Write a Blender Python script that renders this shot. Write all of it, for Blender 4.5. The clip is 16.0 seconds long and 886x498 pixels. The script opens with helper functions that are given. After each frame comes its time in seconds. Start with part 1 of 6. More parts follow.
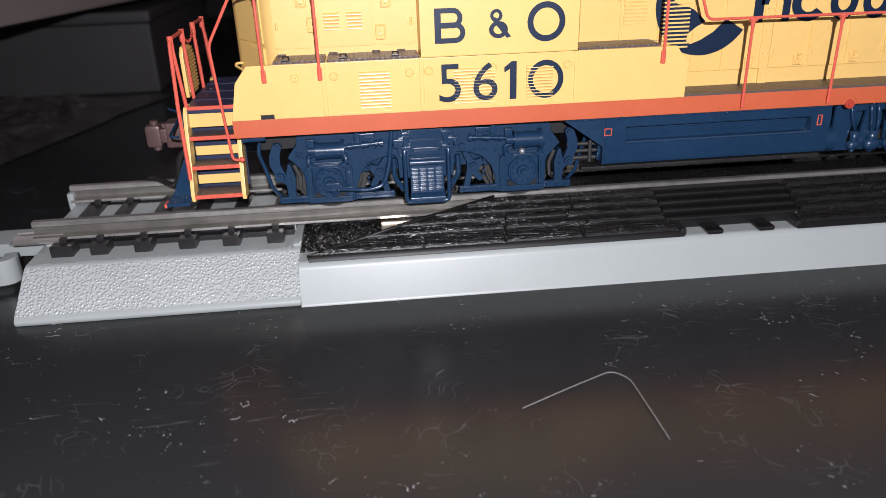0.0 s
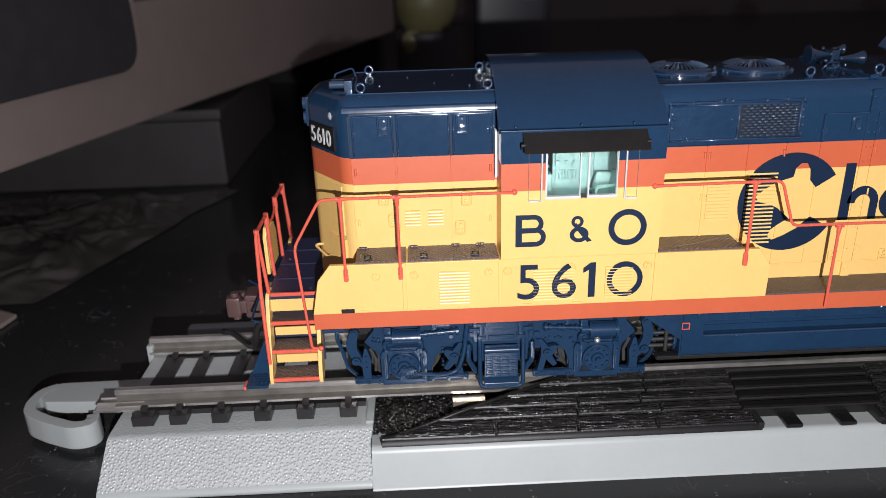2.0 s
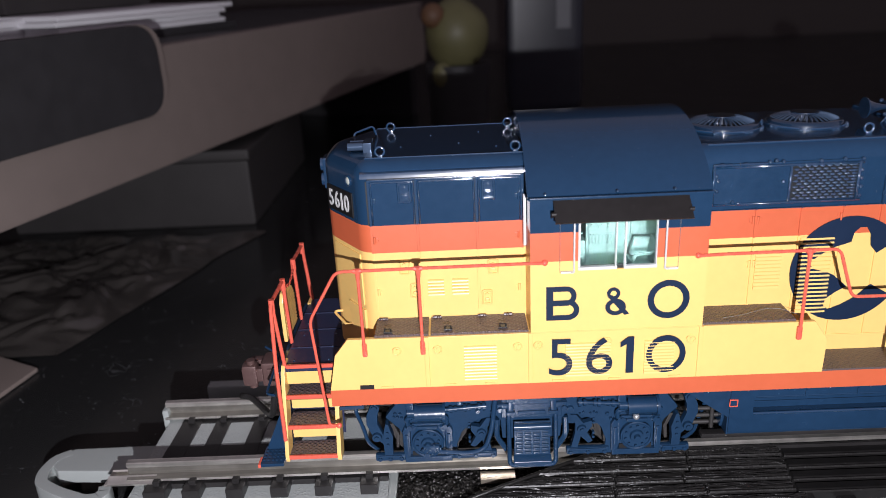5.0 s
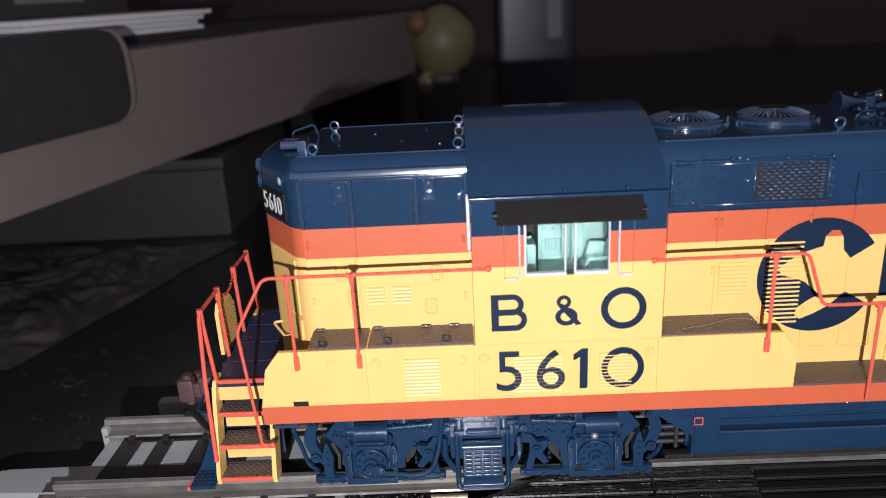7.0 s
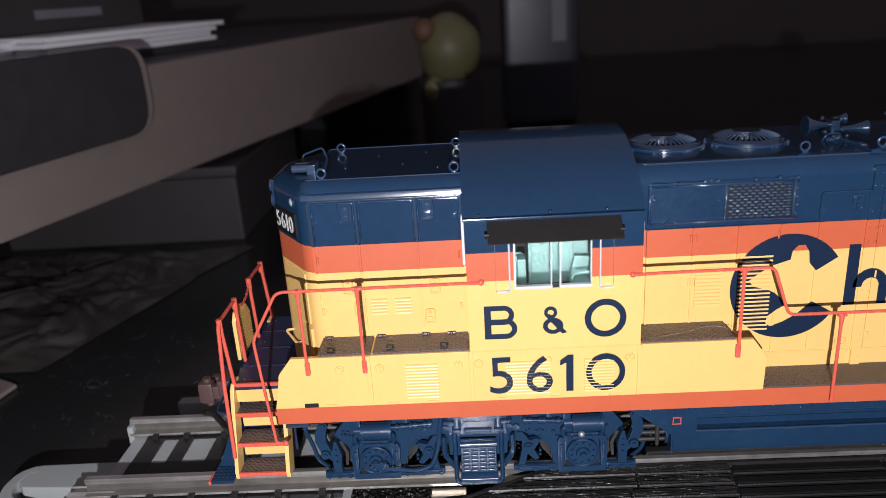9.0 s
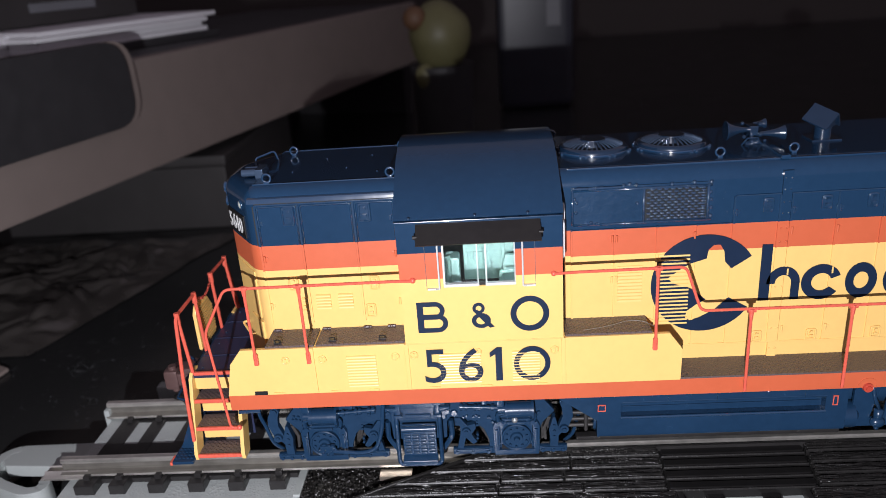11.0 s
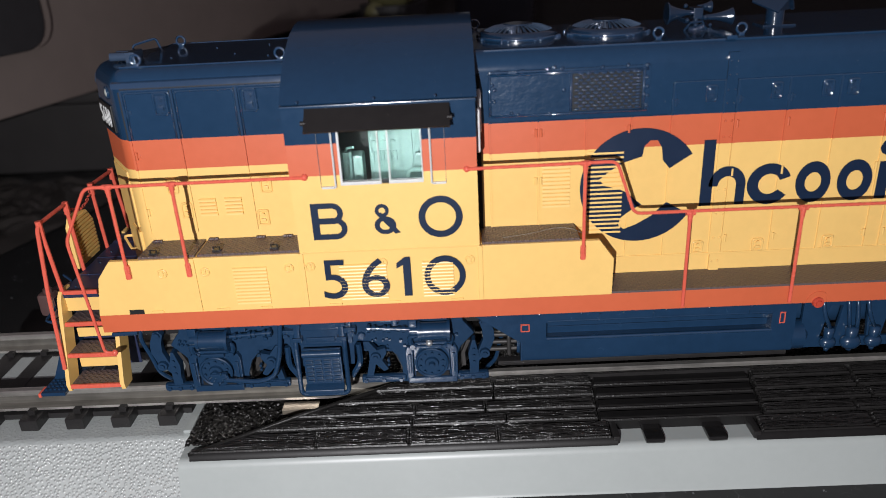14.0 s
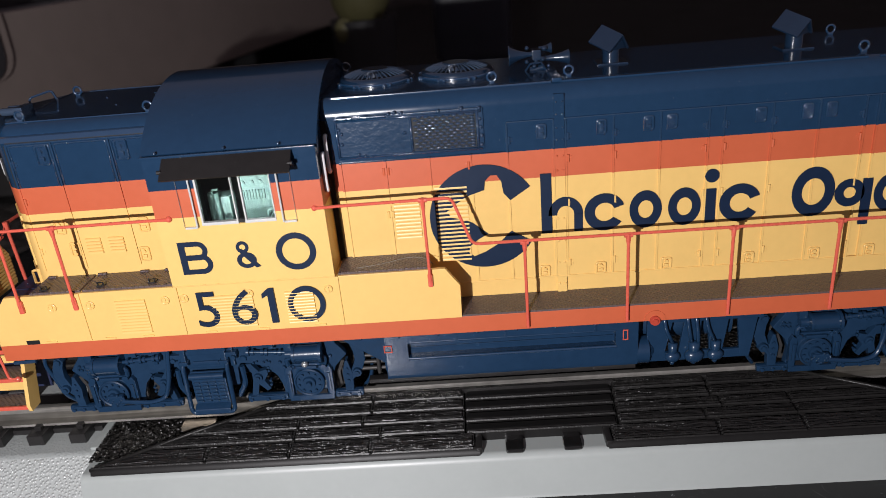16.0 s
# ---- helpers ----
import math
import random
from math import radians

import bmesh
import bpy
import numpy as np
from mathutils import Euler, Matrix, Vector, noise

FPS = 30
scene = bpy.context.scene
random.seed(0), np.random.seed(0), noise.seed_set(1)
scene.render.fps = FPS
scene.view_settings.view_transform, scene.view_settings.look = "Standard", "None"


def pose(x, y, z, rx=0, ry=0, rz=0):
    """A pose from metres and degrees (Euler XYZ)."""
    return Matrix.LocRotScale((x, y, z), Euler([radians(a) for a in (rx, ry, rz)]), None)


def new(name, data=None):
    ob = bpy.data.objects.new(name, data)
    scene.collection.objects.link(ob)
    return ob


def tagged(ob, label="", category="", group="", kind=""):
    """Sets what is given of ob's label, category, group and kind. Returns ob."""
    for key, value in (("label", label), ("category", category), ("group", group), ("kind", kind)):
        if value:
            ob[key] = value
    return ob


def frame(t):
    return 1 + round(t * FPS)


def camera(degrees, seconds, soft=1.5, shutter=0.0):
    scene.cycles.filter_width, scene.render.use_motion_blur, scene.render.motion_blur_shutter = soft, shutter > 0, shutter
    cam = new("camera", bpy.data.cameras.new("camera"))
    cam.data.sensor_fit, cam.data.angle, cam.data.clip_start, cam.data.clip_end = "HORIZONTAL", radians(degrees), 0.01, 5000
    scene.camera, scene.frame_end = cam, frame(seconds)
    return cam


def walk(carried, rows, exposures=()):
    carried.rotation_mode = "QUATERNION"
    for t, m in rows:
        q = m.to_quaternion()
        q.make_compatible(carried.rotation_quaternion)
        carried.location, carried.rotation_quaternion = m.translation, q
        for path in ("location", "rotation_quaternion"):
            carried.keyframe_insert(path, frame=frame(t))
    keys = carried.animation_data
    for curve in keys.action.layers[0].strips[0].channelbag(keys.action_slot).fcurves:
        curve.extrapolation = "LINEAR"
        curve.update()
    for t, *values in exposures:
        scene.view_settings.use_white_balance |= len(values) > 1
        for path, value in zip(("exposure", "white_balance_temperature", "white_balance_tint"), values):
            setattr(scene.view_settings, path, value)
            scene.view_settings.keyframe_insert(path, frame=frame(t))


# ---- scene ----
# All lengths below are in model units of about one millimetre; U turns them into metres.
U = 0.00105
cam = camera(61.3, 16.0, 0.3)
cam.data.dof.use_dof, cam.data.dof.focus_distance, cam.data.dof.aperture_fstop = True, 0.112, 30.0
ROWS = [
    (0, 29.04, -123.53, 53.57, 65.77, 1.71, -5.87),
    (0.5, 27.92, -125.20, 62.63, 67.04, 1.51, -4.55),
    (1, 29.78, -123.62, 71.53, 66.90, 1.28, -3.48),
    (1.5, 30.67, -120.51, 74.82, 67.85, 1.31, -2.81),
    (2, 25.58, -114.35, 76.23, 67.98, 1.58, -2.18),
    (2.5, 17.41, -106.50, 78.82, 69.51, 1.75, -1.53),
    (3, 16.96, -103.33, 79.03, 69.05, 2.28, -1.91),
    (3.5, 16.98, -103.31, 79.26, 69.34, 2.39, -2.01),
    (4, 18.25, -105.63, 79.87, 69.85, 2.79, -0.78),
    (4.5, 22.88, -106.06, 80.42, 69.54, 2.67, 0.09),
    (7, 35.16, -99.02, 76.05, 70.76, 2.88, 0.52),
    (7.5, 35.47, -98.65, 76.07, 70.77, 2.91, 0.37),
    (8, 35.52, -99.80, 76.75, 71.14, 3.25, 0.88),
    (10.5, 44.81, -113.66, 86.46, 69.17, 3.55, 1.48),
    (11, 48.57, -111.38, 85.61, 68.89, 3.81, 2.20),
    (11.5, 53.76, -90.32, 81.39, 67.54, 2.60, 1.25),
    (12, 59.87, -82.34, 80.12, 66.54, 2.62, 1.54),
    (12.5, 60.04, -87.21, 80.47, 65.48, 2.66, 1.09),
    (13, 62.36, -90.57, 75.73, 65.52, 3.24, 1.03),
    (13.5, 58.41, -98.39, 72.04, 65.90, 2.65, 0.24),
    (14, 56.05, -102.22, 71.85, 66.43, 2.83, 0.14),
    (14.5, 57.76, -104.50, 71.54, 65.57, 2.63, -0.46),
    (15, 70.29, -106.67, 74.27, 66.04, 3.49, 0.50),
    (15.5, 74.24, -108.28, 76.08, 65.76, 3.48, 0.58),
    (16, 78.46, -107.83, 77.59, 66.32, 4.79, 1.13),]
EXPOSURES = [(0.0, -0.16, 6300, 13), (0.5, -0.27, 6450, 14), (1.0, -0.2, 6450, 13), (1.5, -0.13, 6450, 12), (2.0, -0.16, 6450, 12), (2.5, 0.04, 6350, 14), (4.5, 0.08, 6350, 14), (8.0, -0.12, 6350, 14), (10.8, -0.06, 6350, 14), (11.2, 0.02, 6100, 11), (11.5, 0.12, 5700, 8), (12.0, 0.02, 5900, 11), (12.6, -0.2, 6080, 12), (13.5, -0.4, 6500, 10), (14.5, -0.36, 6500, 10), (16.0, -0.36, 6600, 12)]
walk(cam, [(t, pose(x * U, y * U, z * U, rx, ry, rz)) for t, x, y, z, rx, ry, rz in ROWS], EXPOSURES)

# ---- light: one small torch near the lens, and a faint room glow ----
world = bpy.data.worlds.new("dim_room")
world.use_nodes = True
world.node_tree.nodes["Background"].inputs[0].default_value = (1.04, 0.87, 1.0, 1)
world.node_tree.nodes["Background"].inputs[1].default_value = 0.14
scene.world = world
torch = bpy.data.lights.new("torch", "POINT")
torch.energy, torch.shadow_soft_size, torch.color = 1.74, 0.0008, (0.98, 0.97, 1.0)
new("torch", torch).location = (35 * U, -160 * U, 73 * U)


# ---- materials ----
def material(name, colour, rough=0.4, metal=0.0, tint=0.06, scale=900.0, bump=0.0, bump_scale=4000.0, coat=0.0, spec=0.5, specks=0.0):
    m = bpy.data.materials.new(name)
    m.use_nodes = True
    n, l = m.node_tree.nodes, m.node_tree.links
    b = n["Principled BSDF"]
    pos = n.new("ShaderNodeTexCoord")
    big, fine = n.new("ShaderNodeTexNoise"), n.new("ShaderNodeTexNoise")
    big.inputs["Scale"].default_value, big.inputs["Detail"].default_value = scale * 0.12, 3
    fine.inputs["Scale"].default_value, fine.inputs["Detail"].default_value = scale, 4
    l.new(pos.outputs["Object"], big.inputs["Vector"])
    l.new(pos.outputs["Object"], fine.inputs["Vector"])
    add = n.new("ShaderNodeMath")
    add.operation = "ADD"
    l.new(big.outputs["Fac"], add.inputs[0])
    l.new(fine.outputs["Fac"], add.inputs[1])
    ramp = n.new("ShaderNodeMapRange")
    ramp.inputs["From Min"].default_value, ramp.inputs["From Max"].default_value = 0.6, 1.4
    l.new(add.outputs[0], ramp.inputs["Value"])
    mix = n.new("ShaderNodeMix")
    mix.data_type = "RGBA"
    mix.inputs[6].default_value = (*[c * (1 - tint) for c in colour], 1)
    mix.inputs[7].default_value = (*[min(1, c * (1 + tint)) for c in colour], 1)
    l.new(ramp.outputs[0], mix.inputs[0])
    out = mix.outputs[2]
    if specks:
        dust = n.new("ShaderNodeTexNoise")
        dust.inputs["Scale"].default_value, dust.inputs["Detail"].default_value = scale * 2.2, 2
        l.new(pos.outputs["Object"], dust.inputs["Vector"])
        cut = n.new("ShaderNodeMapRange")
        cut.inputs["From Min"].default_value, cut.inputs["From Max"].default_value, cut.inputs["To Max"].default_value = 0.73, 0.78, specks
        l.new(dust.outputs["Fac"], cut.inputs["Value"])
        mix2 = n.new("ShaderNodeMix")
        mix2.data_type = "RGBA"
        mix2.inputs[7].default_value = (0.5, 0.5, 0.48, 1)
        l.new(cut.outputs[0], mix2.inputs[0])
        l.new(out, mix2.inputs[6])
        out = mix2.outputs[2]
    l.new(out, b.inputs["Base Color"])
    rr = n.new("ShaderNodeMapRange")
    rr.inputs["From Min"].default_value, rr.inputs["From Max"].default_value = 0.6, 1.4
    rr.inputs["To Min"].default_value, rr.inputs["To Max"].default_value = max(0.03, rough - 0.03), min(1, rough + 0.03)
    l.new(add.outputs[0], rr.inputs["Value"])
    l.new(rr.outputs[0], b.inputs["Roughness"])
    b.inputs["Metallic"].default_value, b.inputs["Coat Weight"].default_value = metal, coat
    b.inputs["Specular IOR Level"].default_value = spec
    if bump:
        grain = n.new("ShaderNodeTexNoise")
        grain.inputs["Scale"].default_value, grain.inputs["Detail"].default_value = bump_scale, 3
        l.new(pos.outputs["Object"], grain.inputs["Vector"])
        bp = n.new("ShaderNodeBump")
        bp.inputs["Strength"].default_value, bp.inputs["Distance"].default_value = bump, 0.0001 * max(1, 900 / bump_scale)
        l.new(grain.outputs["Fac"], bp.inputs["Height"])
        l.new(bp.outputs["Normal"], b.inputs["Normal"])
        if coat:
            l.new(bp.outputs["Normal"], b.inputs["Coat Normal"])
    return m


def add_cells(m, scale, strength, distance, stretch=(1, 1, 1), smooth=True, invert=False, reach=0.7, even=1.0, turn=0.0, flat=False, edge=False):
    """Adds a relief of rounded cells to a material (pebbled plastic, tread plate)."""
    n, l = m.node_tree.nodes, m.node_tree.links
    pos, mp = n.new("ShaderNodeTexCoord"), n.new("ShaderNodeMapping")
    mp.inputs["Scale"].default_value, mp.inputs["Rotation"].default_value = stretch, (0, 0, turn)
    l.new(pos.outputs["Object"], mp.inputs["Vector"])
    v = n.new("ShaderNodeTexVoronoi")
    v.voronoi_dimensions = "2D" if flat else "3D"
    v.feature = "DISTANCE_TO_EDGE" if edge else "SMOOTH_F1" if smooth else "F1"
    v.inputs["Scale"].default_value, v.inputs["Randomness"].default_value = scale, even
    l.new(mp.outputs[0], v.inputs["Vector"])
    bp = n.new("ShaderNodeBump")
    bp.invert = not invert and not edge
    bp.inputs["Strength"].default_value, bp.inputs["Distance"].default_value = strength, distance
    dome = n.new("ShaderNodeMapRange")
    dome.interpolation_type = "SMOOTHSTEP" if not smooth else "LINEAR"
    dome.inputs["From Min"].default_value, dome.inputs["From Max"].default_value = 0.08, reach
    l.new(v.outputs["Distance"], dome.inputs["Value"])
    l.new(dome.outputs[0], bp.inputs["Height"])
    l.new(bp.outputs["Normal"], n["Principled BSDF"].inputs["Normal"])
    l.new(bp.outputs["Normal"], n["Principled BSDF"].inputs["Coat Normal"])
    return m


def streaks(m, stretch, strength, distance):
    """Adds drawn-out grain to a material: relief, and wear in its colour."""
    n, l = m.node_tree.nodes, m.node_tree.links
    b = n["Principled BSDF"]
    pos, mp, grain, bp = n.new("ShaderNodeTexCoord"), n.new("ShaderNodeMapping"), n.new("ShaderNodeTexNoise"), n.new("ShaderNodeBump")
    mp.inputs["Scale"].default_value = stretch
    grain.inputs["Scale"].default_value, grain.inputs["Detail"].default_value, grain.inputs["Distortion"].default_value = 1.0, 4, 0.8
    bp.inputs["Strength"].default_value, bp.inputs["Distance"].default_value = strength, distance
    l.new(pos.outputs["Object"], mp.inputs["Vector"])
    l.new(mp.outputs[0], grain.inputs["Vector"])
    l.new(grain.outputs["Fac"], bp.inputs["Height"])
    l.new(bp.outputs["Normal"], b.inputs["Normal"])
    wear, mix = n.new("ShaderNodeMapRange"), n.new("ShaderNodeMix")
    wear.inputs["From Min"].default_value, wear.inputs["From Max"].default_value = 0.38, 0.6
    mix.data_type, mix.blend_type = "RGBA", "MULTIPLY"
    mix.inputs[0].default_value = 1.0
    l.new(grain.outputs["Fac"], wear.inputs["Value"])
    wear.inputs["To Min"].default_value, wear.inputs["To Max"].default_value = 0.78, 1.1
    l.new(b.inputs["Base Color"].links[0].from_socket, mix.inputs[6])
    l.new(wear.outputs[0], mix.inputs[7])
    l.new(mix.outputs[2], b.inputs["Base Color"])
    return m


YELLOW = material("yellow_paint", (0.79, 0.514, 0.168), 0.36, tint=0.035, bump=0.08)
ORANGE = material("vermilion_paint", (0.54, 0.112, 0.046), 0.42, tint=0.04, bump=0.08)
NAVY = material("navy_paint", (0.0110, 0.0355, 0.079), 0.17, tint=0.08, bump=0.05, bump_scale=1500, coat=0.3, specks=0.05)
TRUCK_BLUE = material("truck_blue_plastic", (0.010, 0.033, 0.075), 0.25, tint=0.12, bump=0.2, bump_scale=1300, coat=0.35, spec=0.5)
TRUCK_DULL = material("dull_blue_plastic", (0.010, 0.032, 0.072), 0.45, tint=0.15, bump=0.6, bump_scale=900, spec=0.2)
LETTER = material("dark_blue_lettering", (0.007, 0.018, 0.045), 0.4, spec=0.35)
FILLER_RED = material("glossy_red_paint", (0.46, 0.06, 0.036), 0.3, tint=0.05, coat=0.3)
RAIL_RED = material("coral_red_handrail_plastic", (0.66, 0.115, 0.075), 0.27, tint=0.08)
BROWN = add_cells(material("brown_tread_plate", (0.10, 0.074, 0.074), 0.38, tint=0.08), 1700, 0.8, 0.00012, smooth=False, reach=0.42, even=0.0, turn=0.785, flat=True)
WALK = add_cells(material("brown_walkway_plastic", (0.098, 0.076, 0.074), 0.45, tint=0.1, specks=0.05), 1700, 0.5, 0.0001, smooth=False, reach=0.42, even=0.0, turn=0.785, flat=True)
DECK = material("dark_blue_deck", (0.017, 0.024, 0.062), 0.45, tint=0.1, specks=0.25)
AWNING = material("charcoal_awning", (0.009, 0.0075, 0.0075), 0.55, tint=0.15, specks=0.15)
WHITE = material("white_plastic", (0.55, 0.56, 0.55), 0.4, tint=0.08)
GRAB_WHITE = material("glossy_white_plastic", (0.76, 0.76, 0.76), 0.25, coat=0.5)
CHROME = material("silver_trim", (0.7, 0.72, 0.74), 0.25, metal=0.8)
STEEL = streaks(material("nickel_silver_rail", (0.74, 0.71, 0.66), 0.33, metal=0.85, tint=0.2, scale=600), (30, 1100, 1100), 0.2, 0.0001)
FAN_BLADE = material("bright_blue_metal", (0.07, 0.11, 0.18), 0.2, metal=0.5, coat=0.5)
WHEEL = material("blackened_wheel", (0.045, 0.043, 0.042), 0.5, metal=0.3, tint=0.2, bump=0.2)
YELLOW_GLOSS = material("yellow_gloss_paint", (0.79, 0.514, 0.168), 0.33, tint=0.02)
GREY = material("light_grey_plastic", (0.35, 0.378, 0.368), 0.38, tint=0.03, bump=0.05)
PEBBLE = add_cells(material("pebbled_grey_plastic", (0.45, 0.475, 0.465), 0.2, tint=0.05, coat=0.5), 1800, 0.8, 0.00015, smooth=False, reach=0.5, even=1.0, flat=True, stretch=(1, 1.15, 1))
PEBBLE_FINE = add_cells(material("fine_pebbled_grey_plastic", (0.38, 0.405, 0.398), 0.34, tint=0.05), 1750, 0.35, 0.0001, smooth=False, reach=0.5, even=1.0, flat=True)
BLACK = material("black_plastic", (0.02, 0.019, 0.019), 0.33, tint=0.2, bump=0.35, bump_scale=3000, specks=0.2)
RIB = material("dull_black_plastic", (0.009, 0.0085, 0.0085), 0.42, tint=0.2, bump=0.08, spec=0.25)
BALLAST = add_cells(material("black_ballast_plastic", (0.014, 0.013, 0.012), 0.35, tint=0.2), 1300, 1.0, 0.0005, smooth=False)
COUPLER = material("brown_knuckle_coupler", (0.12, 0.07, 0.065), 0.4, metal=0.3, tint=0.15, bump=0.2)
TEAL = material("pale_teal_cab_lining", (0.17, 0.28, 0.26), 0.45, tint=0.08)
# near-black for hollows and undersides: their shade is put into the colour
DARK = material("void_shade_black", (0.004, 0.004, 0.005), 0.6)
CARD = material("beige_board", (0.205, 0.166, 0.148), 0.7, tint=0.08, scale=120, bump=0.1, bump_scale=600)
FOAM = material("black_foam_slab", (0.026, 0.025, 0.027), 0.6, tint=0.2, scale=200)
SHEET = material("crumpled_black_film", (0.048, 0.043, 0.040), 0.22, tint=0.3, scale=150, bump=0.3, bump_scale=330, coat=0.6)
LIME = material("yellow_green_rind", (0.13, 0.122, 0.055), 0.5, tint=0.18, scale=90)
RUST = material("brown_rind_patch", (0.12, 0.06, 0.03), 0.6)
DEEP_BLUE = material("dark_blue_film", (0.028, 0.030, 0.042), 0.35, tint=0.2, scale=80)
PALE = material("pale_grey_print", (0.16, 0.165, 0.18), 0.5, tint=0.1, scale=80)
BOXBOARD = material("matt_black_card", (0.036, 0.033, 0.033), 0.6, tint=0.15, scale=120)
PAPER = material("white_paper", (0.72, 0.72, 0.74), 0.7, tint=0.03, scale=100)
PLASTER = material("dim_plaster", (0.075, 0.064, 0.06), 0.85, tint=0.05, scale=20)
FLOORING = material("brown_floor", (0.16, 0.11, 0.08), 0.6, tint=0.15, scale=20)

GLASS = bpy.data.materials.new("clear_window_glass")
GLASS.use_nodes = True
_b = GLASS.node_tree.nodes["Principled BSDF"]
_b.inputs["Base Color"].default_value, _b.inputs["Roughness"].default_value = (0.93, 1.0, 0.98, 1), 0.02
_b.inputs["Transmission Weight"].default_value, _b.inputs["IOR"].default_value = 1.0, 1.45
LENS = bpy.data.materials.new("frosted_lamp_lens")
LENS.use_nodes = True
_b = LENS.node_tree.nodes["Principled BSDF"]
_b.inputs["Base Color"].default_value, _b.inputs["Roughness"].default_value, _b.inputs["Coat Weight"].default_value = (0.4, 0.42, 0.38, 1), 0.15, 0.5

# ---- the black glossy tabletop, dusty and scratched ----
TABLE = bpy.data.materials.new("dusty_black_gloss")
TABLE.use_nodes = True
n, l = TABLE.node_tree.nodes, TABLE.node_tree.links
_b = n["Principled BSDF"]
pos = n.new("ShaderNodeTexCoord")
haze, dust, streak = n.new("ShaderNodeTexNoise"), n.new("ShaderNodeTexNoise"), n.new("ShaderNodeTexNoise")
mp = n.new("ShaderNodeMapping")
mp.inputs["Scale"].default_value, mp.inputs["Rotation"].default_value = (170, 1500, 1), (0, 0, -0.6)
l.new(pos.outputs["Object"], mp.inputs["Vector"])
haze.inputs["Scale"].default_value, haze.inputs["Detail"].default_value = 70, 5
dust.inputs["Scale"].default_value, dust.inputs["Detail"].default_value, dust.inputs["Distortion"].default_value = 800, 2, 1.5
streak.inputs["Scale"].default_value, streak.inputs["Detail"].default_value = 1.0, 4
l.new(pos.outputs["Object"], haze.inputs["Vector"])
l.new(pos.outputs["Object"], dust.inputs["Vector"])
l.new(mp.outputs[0], streak.inputs["Vector"])
cut = n.new("ShaderNodeMapRange")
cut.inputs["From Min"].default_value, cut.inputs["From Max"].default_value = 0.70, 0.74
cut.inputs["To Max"].default_value = 0.8
l.new(dust.outputs["Fac"], cut.inputs["Value"])
gate = n.new("ShaderNodeMapRange")
gate.inputs["From Min"].default_value, gate.inputs["From Max"].default_value = 0.46, 0.66
l.new(haze.outputs["Fac"], gate.inputs["Value"])
mul = n.new("ShaderNodeMath")
mul.operation = "MULTIPLY"
l.new(cut.outputs[0], mul.inputs[0])
l.new(gate.outputs[0], mul.inputs[1])
# short curved scratches, in clusters
warp, lines, patch = n.new("ShaderNodeTexNoise"), n.new("ShaderNodeTexVoronoi"), n.new("ShaderNodeTexNoise")
warp.inputs["Scale"].default_value, warp.inputs["Detail"].default_value = 55, 3
l.new(pos.outputs["Object"], warp.inputs["Vector"])
bent = n.new("ShaderNodeVectorMath")
bent.operation = "MULTIPLY_ADD"
bent.inputs[1].default_value = (0.03, 0.03, 0)
l.new(warp.outputs["Color"], bent.inputs[0])
l.new(pos.outputs["Object"], bent.inputs[2])
lines.feature = "DISTANCE_TO_EDGE"
lines.inputs["Scale"].default_value = 330
l.new(bent.outputs[0], lines.inputs["Vector"])
patch.inputs["Scale"].default_value, patch.inputs["Detail"].default_value = 130, 4
l.new(pos.outputs["Object"], patch.inputs["Vector"])
thin = n.new("ShaderNodeMapRange")
thin.inputs["From Min"].default_value, thin.inputs["From Max"].default_value, thin.inputs["To Max"].default_value = 0.03, 0.008, 0.11
l.new(lines.outputs["Distance"], thin.inputs["Value"])
some = n.new("ShaderNodeMapRange")
some.inputs["From Min"].default_value, some.inputs["From Max"].default_value = 0.58, 0.7
l.new(patch.outputs["Fac"], some.inputs["Value"])
scr0 = n.new("ShaderNodeMath")
scr0.operation = "MULTIPLY"
l.new(thin.outputs[0], scr0.inputs[0])
l.new(some.outputs[0], scr0.inputs[1])
fog = n.new("ShaderNodeMapRange")
fog.inputs["From Min"].default_value, fog.inputs["From Max"].default_value, fog.inputs["To Max"].default_value = 0.64, 0.74, 0.12
l.new(streak.outputs["Fac"], fog.inputs["Value"])
fog2 = n.new("ShaderNodeMath")
fog2.operation = "MULTIPLY"
l.new(fog.outputs[0], fog2.inputs[0])
l.new(gate.outputs[0], fog2.inputs[1])
scr = n.new("ShaderNodeMath")
scr.operation = "ADD"
l.new(scr0.outputs[0], scr.inputs[0])
l.new(fog2.outputs[0], scr.inputs[1])
add = n.new("ShaderNodeMath")
add.operation = "ADD"
l.new(mul.outputs[0], add.inputs[0])
l.new(scr.outputs[0], add.inputs[1])
mix = n.new("ShaderNodeMix")
mix.data_type = "RGBA"
mix.inputs[6].default_value, mix.inputs[7].default_value = (0.020, 0.0205, 0.0208, 1), (0.42, 0.44, 0.46, 1)
l.new(add.outputs[0], mix.inputs[0])
l.new(mix.outputs[2], _b.inputs["Base Color"])
rr = n.new("ShaderNodeMapRange")
_b.inputs["Specular IOR Level"].default_value = 0.33
rr.inputs["To Min"].default_value, rr.inputs["To Max"].default_value = 0.15, 0.31
l.new(haze.outputs["Fac"], rr.inputs["Value"])
l.new(rr.outputs[0], _b.inputs["Roughness"])


# ---- builders ----
BASE = {}


def thing(name, base, label, category, group="", kind=""):
    ob = new(name)
    ob.empty_display_size = 0.005
    ob.location = Vector(base) * U
    BASE[ob.name] = Vector(base)
    return tagged(ob, label, category, group, kind)


